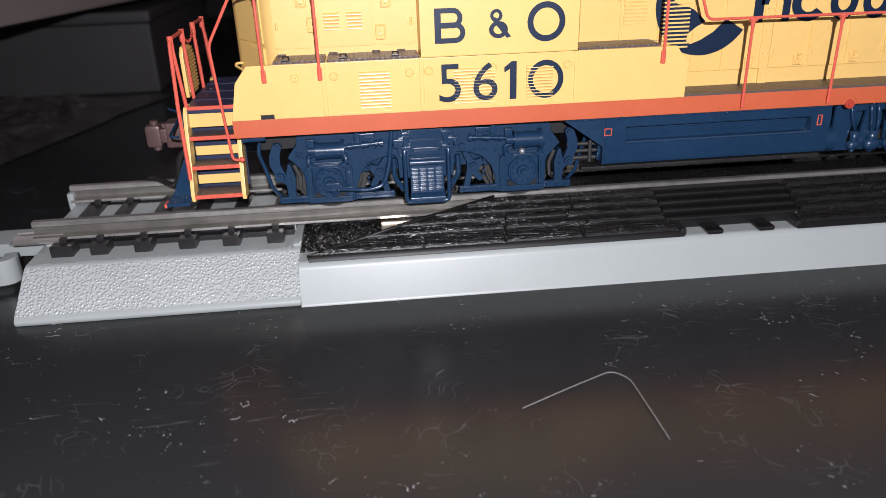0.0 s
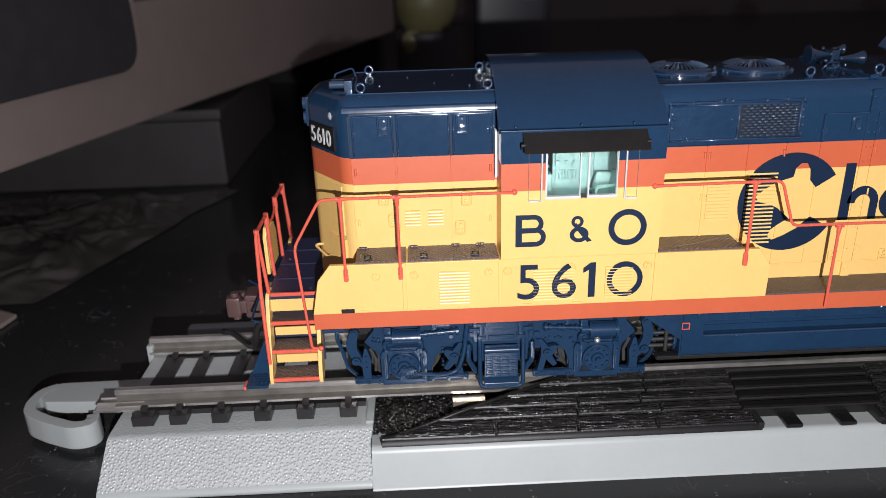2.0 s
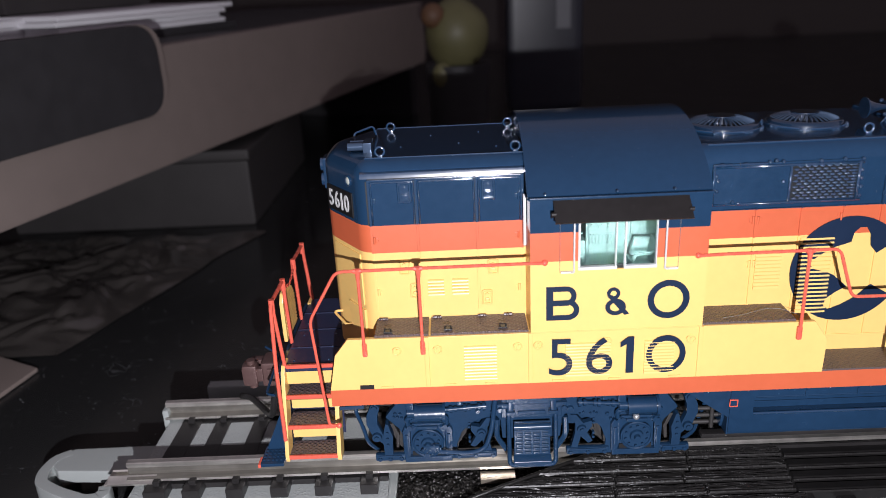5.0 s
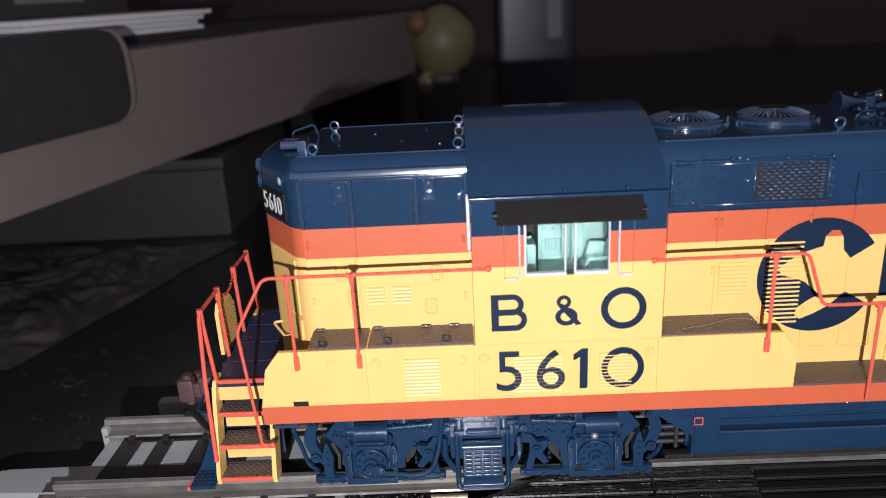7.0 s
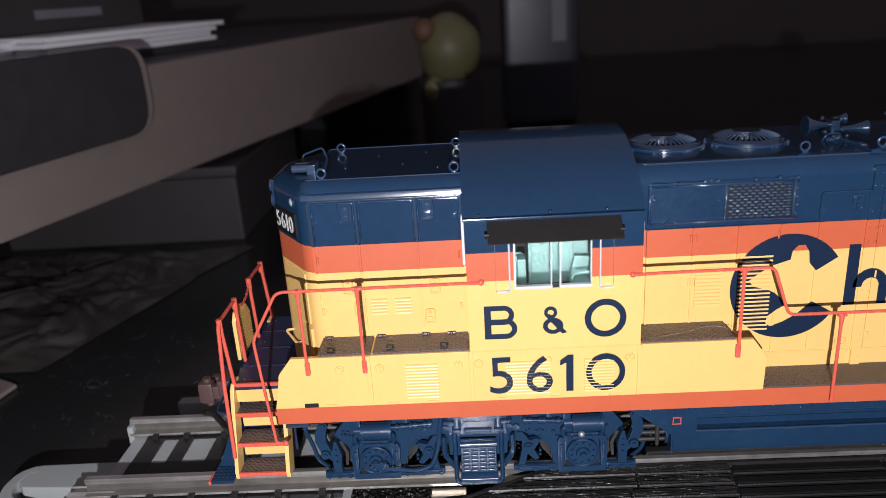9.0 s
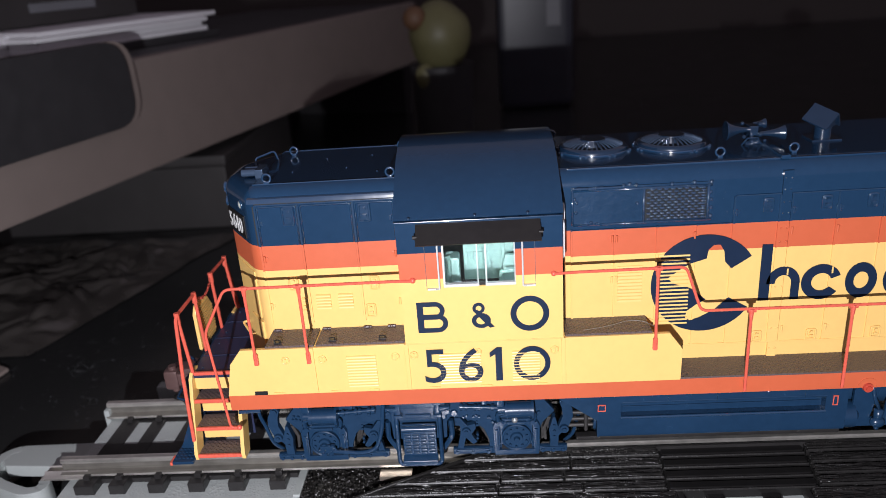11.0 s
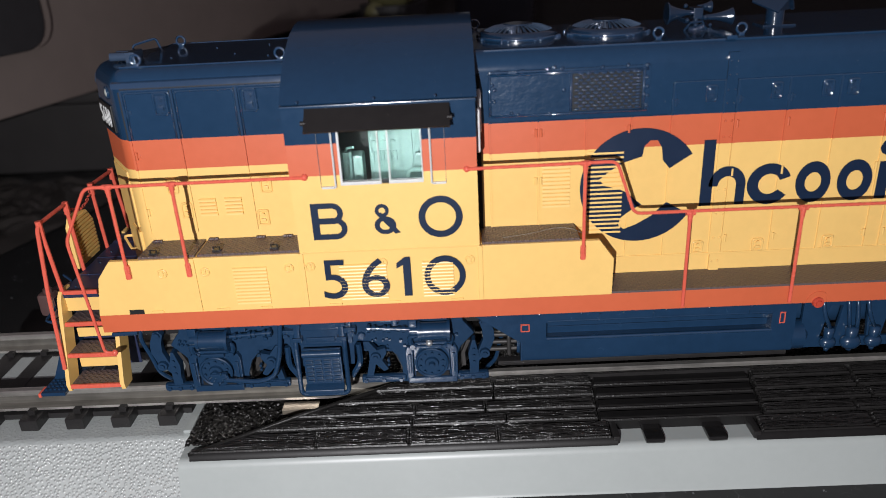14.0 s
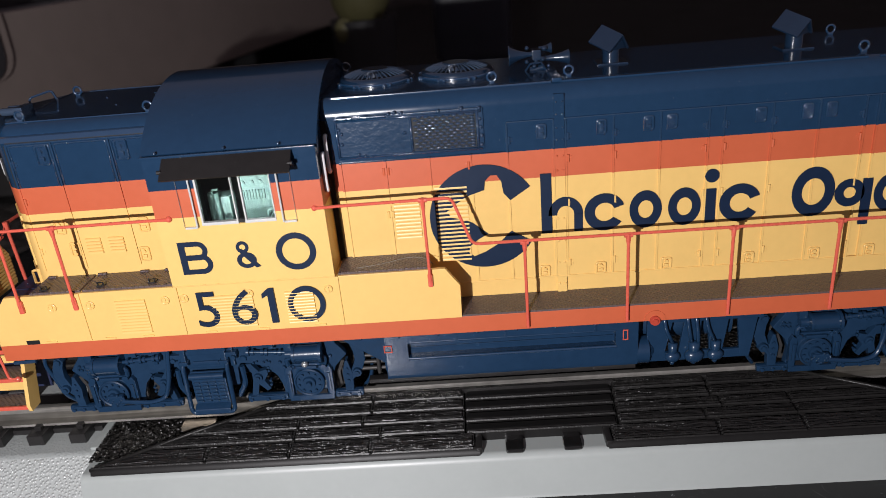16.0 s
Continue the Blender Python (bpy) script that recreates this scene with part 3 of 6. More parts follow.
EDGES_Y = [20.0, 17.1, 15.25, 13.4, 11.55, 9.75]
for s in (-1, 1):
    rer = part("rerailer", box(46, 2 * XM - 46, s * 9.9 - 0.2, s * 9.9 + 0.2, 6.3, 10.9, box(42, 2 * XM - 42, s * 13.5 - 0.15, s * 13.5 + 0.15, 6.3, 8.3)), BLACK, track, "black ribbed rerailer ramp")
    slant = lambda y: 17.8 + (20.0 - y) / (20.0 - 9.75) * 30.0
    mirror = lambda y: 2 * XM - slant(y)
    # rim along the slanted edge and the lower front
    for f, d in ((slant, -1), (mirror, 1)):
        part("edge_rib", tube([(f(20.0), s * 20.0, 7.0), (f(15), s * 15, ramp_z(15) + 0.05), (f(9.75), s * 9.75, 10.95)], 0.3, 10), CRINKLE, rer, smooth=True)
        bank = bmesh.new()
        ends = [[bank.verts.new((f(y) + d * o, s * y, z)) for o, z in ((-0.6, 6.3), (w, 6.3), (w, 6.6), (w * 0.55, ramp_z(y) - 0.55), (-0.6, ramp_z(y) - 0.1))] for y, w in ((19.9, 0.3), (15.0, 2.4), (10.0, 3.4))]
        for p, q in zip(ends, ends[1:]):
            for k in range(5):
                bank.faces.new((p[k], p[(k + 1) % 5], q[(k + 1) % 5], q[k]))
        bank.faces.new(ends[0])
        bank.faces.new(ends[-1][::-1])
        bmesh.ops.recalc_face_normals(bank, faces=bank.faces)
        bevel(bank, 0.3, 3, 25)
        part("edge_bank", bank, SMOOTH_PLANK, rer)
    for r, (ya, yb) in enumerate(zip(EDGES_Y, EDGES_Y[1:])):
        rngp = random.Random(r)
        lo, hi = 17.8 + (20.0 - (ya + yb) / 2) / 10.25 * 30, 74.0
        joints = [x + rngp.uniform(-2, 2) for x in (34, 47, 60.5)]
        if r >= 1:
            stops = [None] + [j for j in joints if j > lo + 8] + [74.2, 96.8] + [2 * XM - j for j in reversed(joints) if j > lo + 8] + [None]
        else:
            stops = [None] + [j for j in joints if j > lo + 8] + [75.5, None, 95.5] + [2 * XM - j for j in reversed(joints) if j > lo + 8] + [None]
        for a, b in zip(stops, stops[1:]):
            if r < 1 and (a is None and b == 95.5 or b is None and a == 75.5):
                continue
            plank(a, b, ya, yb, s, rer, slant if a is None else None, mirror if b is None else None, 0.5 if a == 74.2 else 0.0)
    part("front_lip", prism([(19.5, 6.3), (20.5, 6.3), (20.3, 6.9), (19.8, 7.25)], "x", 18.0, 76.2), RIB, rer).matrix_local = Matrix.Diagonal((1, s, 1, 1))
    part("front_lip", prism([(19.5, 6.3), (20.5, 6.3), (20.3, 6.9), (19.8, 7.25)], "x", 94.8, 2 * XM - 18.0), RIB, rer).matrix_local = Matrix.Diagonal((1, s, 1, 1))
    for x0 in (75.6, 94.4):
        part("notch_cheek", box(x0, x0 + 1.0, min(s * 16.9, s * 20.3), max(s * 16.9, s * 20.3), 6.3, 7.5, b=0.3), BLACK, rer)
    for c in (81.3, 89.7):
        part("tie_stub", box(c - 1.35, c + 1.35, min(s * 16.6, s * 20.4), max(s * 16.6, s * 20.4), 6.2, 7.0, b=0.38), STUB, rer)

# centre of the track between the rails
part("tie_bed", box(20, 2 * XM - 20, -7.2, 7.2, 6.3, 7.8), BALLAST, track)

# hook-shaped plastic end clip
hook = [(-40.6, 3.0), (-42.8, 1.6), (-43.2, -2.0), (-42.2, -5.0), (-38.2, -7.4), (-33.0, -9.6), (-30.2, -8.8), (-30.9, -6.4)]
clip = bmesh.new()
pts = [Vector((x, y, 0)) for x, y in hook]
pts = bend(pts, 1.3, 3)
left, right = [], []
for i, p in enumerate(pts):
    d = ((pts[min(i + 1, len(pts) - 1)] - pts[max(i - 1, 0)])).normalized()
    nrm = Vector((-d.y, d.x, 0)) * 0.98
    left.append((p + nrm).xy)
    right.append((p - nrm).xy)
rows_ = [[clip.verts.new((q[0], q[1], z)) for q, z in ((left[i], 1.2), (right[i], 1.2), (right[i], 5.4), (left[i], 5.4))] for i in range(len(pts))]
for p, q in zip(rows_, rows_[1:]):
    for k in range(4):
        clip.faces.new((p[k], p[(k + 1) % 4], q[(k + 1) % 4], q[k]))
clip.faces.new(rows_[0])
clip.faces.new(rows_[-1][::-1])
bmesh.ops.recalc_face_normals(clip, faces=clip.faces)
bevel(clip, 0.16)
part("end_clip", clip, GREY, track, "light grey hook-shaped plastic clip")
part("clip_arm", prism([(-25.2, -3.4), (-25.2, 4.2), (-40.6, 4.0), (-42.0, 2.6), (-42.3, -0.6), (-40.8, -2.2), (-29.0, -2.9)], "z", 3.0, 5.36, b=0.3), GREY, track)


# ---- the locomotive ----
def round_plan(poly, r, k=3, sharp=()):
    out, c = [], len(poly)
    for i in range(c):
        a, p, q = (Vector(poly[(i + j) % c]) for j in (-1, 0, 1))
        if i in sharp:
            out.append(p)
            continue
        s = min(r, (a - p).length * 0.45, (q - p).length * 0.45)
        p1, p2 = p + (a - p).normalized() * s, p + (q - p).normalized() * s
        for j in range(k + 1):
            u = j / k
            out.append((1 - u) ** 2 * p1 + 2 * u * (1 - u) * p + u * u * p2)
    return out


loco = thing("model_locomotive", (88, 0, 11), "yellow, vermilion and navy model diesel locomotive standing on the track", "model train")
HY = 11.75   # half width of the hoods
CY = 17.75   # half width of the cab
BY = 17.35   # half width of the side boxes
SX0, SX1 = 9.2, 167.6

HOOD_LEVELS = [(27.6, 0), (45.15, 0), (49.0, 0)] + [(55.2 + 2.4 * math.sin(a), 2.4 - 2.4 * math.cos(a)) for a in np.linspace(0, math.pi / 2, 15)]


def lift_ring(x, y, parent):
    own = tube([(x + 0.6 * math.cos(a), y, 58.4 + 0.6 * math.sin(a)) for a in (2 * math.pi * i / 14 for i in range(14))], 0.17, 6, closed=True)
    box(x - 0.35, x + 0.35, y - 0.3, y + 0.3, 57.5, 57.95, own, b=0.08)
    part("lift_ring", own, NAVY_GLOSS, parent, smooth=True)


NAVY_GLOSS = material("glossy_navy_paint", (0.0105, 0.040, 0.092), 0.16, coat=1.0, spec=0.8)
NAVY_GRAINED = material("grained_navy_paint", (0.0110, 0.0355, 0.079), 0.25, tint=0.12, bump=0.55, bump_scale=1500, coat=0.3, specks=0.1)
_c = NAVY_GLOSS.node_tree.nodes["Principled BSDF"]
_c.inputs["Coat IOR"].default_value, _c.inputs["Coat Roughness"].default_value = 2.2, 0.1
# navy darkened on roof fittings: the torch's falloff is put into the colour
ROOF_DIMMED = material("glossy_dimmed_navy", (0.0075, 0.021, 0.046), 0.2, tint=0.1, coat=1.0, spec=0.7)
FITTING = [YELLOW_GLOSS, ORANGE, NAVY_GLOSS]

# short hood
nose_plan = round_plan([(14.8, -HY), (36.3, -HY), (36.3, HY), (14.8, HY), (9.0, 3.2), (9.0, -3.2)], 1.5, sharp=(1, 2))
short_hood = part("short_hood", stripe_faces(loft(nose_plan, HOOD_LEVELS, flush=36.3)), PAINT, loco)


def door(x0, x1, z0, z1, parent, proud=0.3, name="door", y=HY):
    for s in (-1, 1):
        a, b = sorted((s * (y - 0.3), s * (y + proud)))
        part(name, stripe_faces(striped(x0, x1, a, b, z0, z1, b=0.17)), PAINT, parent)


def latch(x, z, parent, y=HY + 0.3, w=0.62, h=0.95):
    """A recessed latch plate with its handle."""
    own = box(x - w, x + w, -y - 0.1, -y + 0.1, z - h, z + h, b=0.06)
    up = 0.55 if z > STRIPES[1] else 0.36
    box(x - w * 0.5, x + w * 0.5, -y - up, -y, z - h * 0.62, z - h * 0.1, own, b=0.12)
    edge_ = [(x - w, -y - 0.14, z - h), (x + w, -y - 0.14, z - h), (x + w, -y - 0.14, z + h), (x - w, -y - 0.14, z + h)]
    tube(bend(edge_ + edge_[:1], 0.25, 3)[:-1], 0.15 if up < 0.5 else 0.2, 8, own, closed=True)
    cyl((x, -y - up, z + h * 0.42), (x, -y, z + h * 0.42), 0.26, n=10, bm=own)
    return part("latch", stripe_faces(own), FITTING, parent)


def hinge(x, z, parent, y=HY + 0.3):
    own = cyl((x, -y - 0.08, z - 0.5), (x, -y - 0.08, z + 0.5), 0.18, n=10)
    box(x - 0.5, x + 0.5, -y - 0.06, -y + 0.05, z - 0.3, z + 0.3, own, b=0.05)
    return part("hinge", stripe_faces(own), FITTING, parent)


def louvres(x0, x1, z0, z1, count, parent, y, mat, depth=0.32, name="louvre"):
    step = (z1 - z0) / count
    for i in range(count):
        z = z0 + (i + 0.15) * step
        arc_ = [(-y - depth * math.cos(a), z + step * 0.8 * math.sin(a)) for a in np.linspace(0, 1.45, 6)]
        own = prism([(-y + 0.15, z)] + arc_ + [(-y + 0.15, z + step * 0.84)], "x", x0, x1)
        part(name, own, mat, parent)


def rivets(points, r, mat, parent, name="rivet"):
    """Round-headed rivets, each an object of its own on one shared mesh."""
    me = None
    base = BASE[parent.name]
    for p in points:
        if me is None:
            first = part(name, ball(p, r, n=5), mat, parent, smooth=True)
            me, start = first.data, Vector(p)
            continue
        ob = new(name, me)
        ob.parent = parent
        ob.location = (Vector(p) - start) * U


for s in (-1, 1):
    a, b = sorted((s * (HY - 0.2), s * (HY + 0.17)))
    part("door_backing", stripe_faces(striped(16.0, 35.8, a, b, 36.7, 55.2)), PAINT, short_hood)
for x0, x1 in ((15.9, 21.9), (22.25, 29.75), (30.1, 35.9)):
    door(x0, x1, 36.6, 55.3, short_hood)
part("gutter", prism([(-HY + 0.2, 55.45), (-HY - 0.55, 55.45), (-HY - 0.515, 55.65), (-HY - 0.47, 55.85), (-HY - 0.40, 56.08), (-HY + 0.2, 56.2)], "x", 15.0, 36.2), NAVY_GLOSS, short_hood)
for x in (15.95, 22.08, 29.92, 35.85):
    part("seam_rib", stripe_faces(striped(x - 0.14, x + 0.14, -HY - 0.42, -HY - 0.1, 36.6, 55.2, b=0.08)), FITTING, short_hood)
# black strip painted as the shade under the gutter
part("gutter_shade", box(15.9, 35.9, -HY - 0.34, -HY - 0.1, 55.27, 55.44), DARK, short_hood)
# raised frames round the upper part of each door; black strips paint shade beside them
for x0, x1 in ((16.25, 21.75), (22.45, 29.6), (30.25, 35.6)):
    part("door_frame", tube(bend([(x0, -HY - 0.3, 49.1), (x0, -HY - 0.3, 54.85), (x1, -HY - 0.3, 54.85), (x1, -HY - 0.3, 49.1)], 0.3, 3), 0.15, 8), NAVY_GLOSS, short_hood, smooth=True)
for x in (15.72, 21.92, 29.76):
    part("door_shade_line", box(x - 0.12, x + 0.06, -HY - 0.34, -HY - 0.1, 49.05, 55.0), DARK, short_hood)
part("door_head", box(15.9, 35.9, -HY - 0.4, -HY - 0.1, 55.05, 55.25, b=0.06), NAVY_GLOSS, short_hood)
rim_ = [(15.6, -9.9, 57.58), (36.1, -9.9, 57.58), (36.1, 9.9, 57.58), (15.6, 9.9, 57.58)]
part("roof_plate_rim", tube(rim_, 0.12, 6, closed=True), NAVY_GLOSS, short_hood)
part("lower_door_seam", box(16.2, 35.6, -HY - 0.24, -HY - 0.1, 36.35, 36.6), YELLOW, short_hood)
for x, z in ((20.6, 53.4), (31.5, 53.4)):
    latch(x, z, short_hood, w=0.75, h=1.25)
for x, z in ((20.0, 43.0), (31.9, 42.6), (21.3, 39.6), (31.0, 38.2)):
    latch(x, z, short_hood)
for x in (16.3, 35.4):
    for z in (52.4, 47.0, 39.5):
        hinge(x, z, short_hood)
rivets([(x, -HY - 0.3, 54.8) for x in (22.7, 24.4, 26.1, 27.8, 29.4)], 0.16, NAVY_GLOSS, short_hood)
rivets([(x, s * 9.6, 57.55) for x in (16.5, 19, 21.5, 24, 26.5, 29, 31.5, 34) for s in (-1, 1)] + [(x, y, 57.62) for x, y in ((20, -4), (24, 3), (28, -3), (31, 4), (33, -6))], 0.14, NAVY_GLOSS, short_hood)
louvres(23.0, 25.2, 38.7, 41.1, 5, short_hood, HY + 0.3, YELLOW_GLOSS, 0.34)
louvres(26.3, 28.5, 38.7, 41.1, 5, short_hood, HY + 0.3, YELLOW_GLOSS, 0.34)
for x, y in ((17.6, -9.6), (17.9, 6.6), (35.3, -9.6), (35.5, 6.6)):
    lift_ring(x, y, short_hood)

# number board, class lamp, grab iron and bell on the nose
FACET = math.atan2(-8.55, 5.8)
for s in (1, -1):
    turn = Matrix.Diagonal((1, s, 1, 1)) @ Matrix.Translation((9.0, -3.2, 0)) @ Matrix.Rotation(FACET, 4, "Z")
    bd = part("number_board", join(None, box(0.7, 8.1, -0.22, 0.15, 49.5, 53.0, b=0.15), turn), RIB, short_hood)
    hatch = box(1.6, 9.0, -0.18, 0.1, 37.0, 44.6, b=0.1)
    box(4.6, 9.2, -0.3, 0.1, 30.6, 36.4, hatch, b=0.12)
    part("nose_hatch", join(None, hatch, turn), YELLOW, short_hood)
    lamp = join(None, ball((7.4, -0.05, 54.6), 0.58, squash=(1, 0.5, 1)), turn)
    part("lamp_rim", join(None, tube([(7.4 + 0.68 * math.cos(a), -0.1, 54.6 + 0.68 * math.sin(a)) for a in (2 * math.pi * k / 20 for k in range(20))], 0.14, 6, closed=True), turn), NAVY_GLOSS, short_hood)
    part("class_lamp", lamp, LENS, short_hood, "small clear class lamp", smooth=True)
    if s == 1:
        for ch, x0, x1 in (("5", 1.35, 2.55), ("6", 3.1, 4.4), ("1", 4.95, 5.4), ("0", 5.95, 7.3)):
            writing(ch, x0, x1, 50.1, 52.45, -0.3, WHITE, short_hood, 0.008, "board_figure", turn)
grab = tube(bend([(9.9, -4.1, 33.4), (8.8, -4.3, 33.4), (8.5, -3.9, 33.0), (10.6, -7.0, 32.4), (11.4, -6.7, 32.4)], 0.35), 0.2, 6)
part("grab_iron", grab, YELLOW, short_hood)
headlight = box(8.5, 9.4, -1.6, 1.6, 51.5, 56.0, b=0.3)
for z in (52.6, 54.8):
    cyl((8.05, 0, z), (8.8, 0, z), 0.95, n=16, bm=headlight)
part("headlight", headlight, NAVY_GLOSS, short_hood)
horn_box = cyl((12.9, -5.6, 58.3), (15.4, -5.6, 58.3), 0.55, n=12)
cyl((13.1, -4.0, 58.3), (15.4, -4.0, 58.3), 0.55, n=12, bm=horn_box)
box(15.0, 16.2, -6.4, -3.2, 57.3, 58.9, horn_box, b=0.15)
part("roof_marker", horn_box, FAN_BLADE, short_hood)
part("roof_grab", tube(bend([(13.0, 1.5, 57.4), (13.0, 1.5, 58.7), (15.6, 3.5, 59.3), (16.2, 3.5, 57.4)], 0.5), 0.16, 6), NAVY_GLOSS, short_hood)

# long hood
long_plan = round_plan([(58.6, -HY), (162.0, -HY), (167.5, -4.0), (167.5, 4.0), (162.0, HY), (58.6, HY)], 1.5, sharp=(0, 5))
long_hood = part("long_hood", stripe_faces(loft(long_plan, HOOD_LEVELS, flush=58.6)), PAINT, loco)
SEAMS = [60.4, 66.4, 72.3, 77.8, 82.7, 88.8, 90.4, 96.6, 102.7, 108.9, 110.8, 117.0, 122.9, 128.7, 130.3, 136.3, 142.3, 148.3, 154.3, 160.3]
for s in (-1, 1):
    a, b = sorted((s * (HY - 0.2), s * (HY + 0.2)))
    part("door_backing", stripe_faces(striped(60.5, 160.2, a, b, 30.5, 49.05)), PAINT, long_hood)
    part("door_backing", stripe_faces(striped(82.8, 160.2, a, b, 49.06, 52.8)), PAINT, long_hood)
OPENS = {82.7: 1, 90.4: 1, 96.6: 1, 102.7: -1, 110.8: 1, 117.0: 1, 122.9: -1}
for a, b in zip(SEAMS, SEAMS[1:]):
    top = 49.1 if a < 82 else 52.9
    if b - a > 1.8:
        door(a + 0.06, b - 0.06, 30.4, top, long_hood)
    if b - a > 4:
        side = OPENS.get(a, 1 if SEAMS.index(a) % 2 else -1)
        cx = (a + b) / 2
        hx, lx = (a + 0.3, b - 1.6) if side > 0 else (b - 0.3, a + 1.4)
        for z in (32.4, 41.4, 47.6):
            if z > 40 and 77 < a < 86 or z < 40 and 72 < a < 83:
                continue
            hinge(hx, z, long_hood)
        if not 72 < a < 82 and a not in (96.6, 117.0):
            latch(lx, 31.3, long_hood, w=0.62, h=0.75)
        if a > 82:
            latch(lx, 51.5, long_hood, w=0.55, h=0.85)
            hinge(hx, 50.6, long_hood)
for s in (-1, 1):
    a, b = sorted((s * (HY - 0.2), s * (HY + 0.38)))
    part("hood_joint", stripe_faces(striped(88.95, 90.25, a, b, 27.7, 56.2, b=0.08)), PAINT, long_hood)
for x in SEAMS:
    part("seam_rib", stripe_faces(striped(x - 0.12, x + 0.12, -HY - 0.46, -HY - 0.1, 30.4, 52.9 if x > 80 else 49.2, b=0.08)), FITTING, long_hood)
part("door_sill", box(60.4, 160.2, -HY - 0.42, -HY - 0.1, 30.15, 30.4, b=0.08), YELLOW_GLOSS, long_hood)
rivets([(x, -HY - 0.4, z) for x in (89.2, 90.0) for z in (29.2, 32.5, 35.8, 39.1)], 0.15, YELLOW_GLOSS, long_hood)
rivets([(x, -HY - 0.4, z) for x in (89.2, 90.0) for z in (46.0, 48.0)], 0.15, ORANGE, long_hood)
rivets([(x, -HY - 0.4, z) for x in (89.2, 90.0) for z in (50.2, 51.8, 53.6, 55.2)], 0.15, NAVY_GLOSS, long_hood)
for x0, x1 in ((82.8, 88.9), (90.3, 160.2)):
    part("door_head", box(x0, x1, -HY - 0.36, -HY - 0.1, 52.85, 53.05, b=0.06), NAVY_GLOSS, long_hood)
part("roof_joint", box(88.95, 90.25, -10.6, 10.6, 57.4, 57.95, b=0.15), NAVY, long_hood)
for x0, x1 in ((60.0, 88.9), (90.0, 129.0), (130.4, 160)):
    part("drip_rail", box(x0, x1, -HY + 1.3, -HY + 1.7, 57.3, 57.6, b=0.1), NAVY_GLOSS if x0 == 60.0 else NAVY, long_hood)
# black strip standing for the shadow between cab and hood
part("cab_shadow_strip", box(58.56, 59.3, -HY - 0.55, -HY - 0.05, 30.0, 55.0), RIB, long_hood)
for x0, x1 in ((60.7, 62.7), (63.7, 67.1)):
    part("hinge_rod", cyl((x0, -HY - 0.5, 55.15), (x1, -HY - 0.5, 55.15), 0.17, n=10, bm=cyl((x0 + 0.5, -HY - 0.5, 55.15), (x0 + 1.0, -HY - 0.5, 55.15), 0.27, n=10)), NAVY_GLOSS, long_hood)
# air grille: rimmed panel, plain half and mesh half
part("grille_panel", box(60.4, 79.8, -HY - 0.32, -HY + 0.1, 49.7, 55.25, b=0.12), NAVY_GRAINED, long_hood)
for z in (49.85, 54.8):
    part("grille_rim", cyl((60.6, -HY - 0.42, z), (79.5, -HY - 0.42, z), 0.17, n=12), NAVY_GLOSS, long_hood, smooth=True)
for x in (60.5, 70.3, 79.0):
    part("grille_rim", cyl((x, -HY - 0.42, 49.9), (x, -HY - 0.42, 55.0), 0.19, n=12), NAVY_GLOSS, long_hood, smooth=True)
# black sheet: the shade between the pillows is painted
part("grille_shade", box(70.5, 78.8, -HY - 0.36, -HY - 0.3, 50.1, 54.7), DARK, long_hood)
pillow = part("grille_pillow", ball((70.98, -HY - 0.42, 50.34), 0.33, squash=(1.15, 0.75, 0.5), n=6), FITTING[2], long_hood, smooth=True)
for r in range(12):
    for k in range(9):
        if r or k:
            ob = new("grille_pillow", pillow.data)
            ob.parent, ob.location = long_hood, (U * (0.92 * k + 0.46 * (r % 2)) if k < 8 or r % 2 == 0 else U * 0.92 * k, 0, U * 0.385 * r)
rivets([(x, -HY - 0.4, z) for x, z in ((67.5, 55.3), (68.3, 55.45), (69.2, 55.3), (74.0, 55.2), (77.0, 55.3), (60.8, 53.7), (61.0, 51.7), (61.1, 53.1), (63.1, 50.2), (63.9, 49.95), (67.8, 49.85), (69.4, 52.7), (79.3, 55.2), (79.3, 53.8), (79.4, 52.7), (79.45, 51.6), (79.4, 50.4))], 0.27, NAVY_GLOSS, long_hood)
louvres(66.9, 70.4, 37.6, 43.4, 11, long_hood, HY + 0.3, YELLOW, 0.22)
louvres(72.6, 77.0, 33.8, 45.0, 19, long_hood, HY + 0.3, YELLOW_GLOSS, 0.235)

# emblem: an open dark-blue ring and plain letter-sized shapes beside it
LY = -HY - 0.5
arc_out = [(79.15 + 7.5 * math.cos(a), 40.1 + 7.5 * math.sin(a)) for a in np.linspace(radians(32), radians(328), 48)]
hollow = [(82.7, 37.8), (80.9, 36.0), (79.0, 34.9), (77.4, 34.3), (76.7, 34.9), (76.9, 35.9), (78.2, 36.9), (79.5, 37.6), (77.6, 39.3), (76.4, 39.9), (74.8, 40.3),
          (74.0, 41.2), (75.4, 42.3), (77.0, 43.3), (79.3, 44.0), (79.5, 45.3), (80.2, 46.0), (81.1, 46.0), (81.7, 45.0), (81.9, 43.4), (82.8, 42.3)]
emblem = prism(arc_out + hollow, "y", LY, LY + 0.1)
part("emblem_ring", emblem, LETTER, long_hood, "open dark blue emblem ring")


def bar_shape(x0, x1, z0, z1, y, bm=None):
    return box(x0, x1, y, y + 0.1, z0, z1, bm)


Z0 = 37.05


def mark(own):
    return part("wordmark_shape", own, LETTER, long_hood)


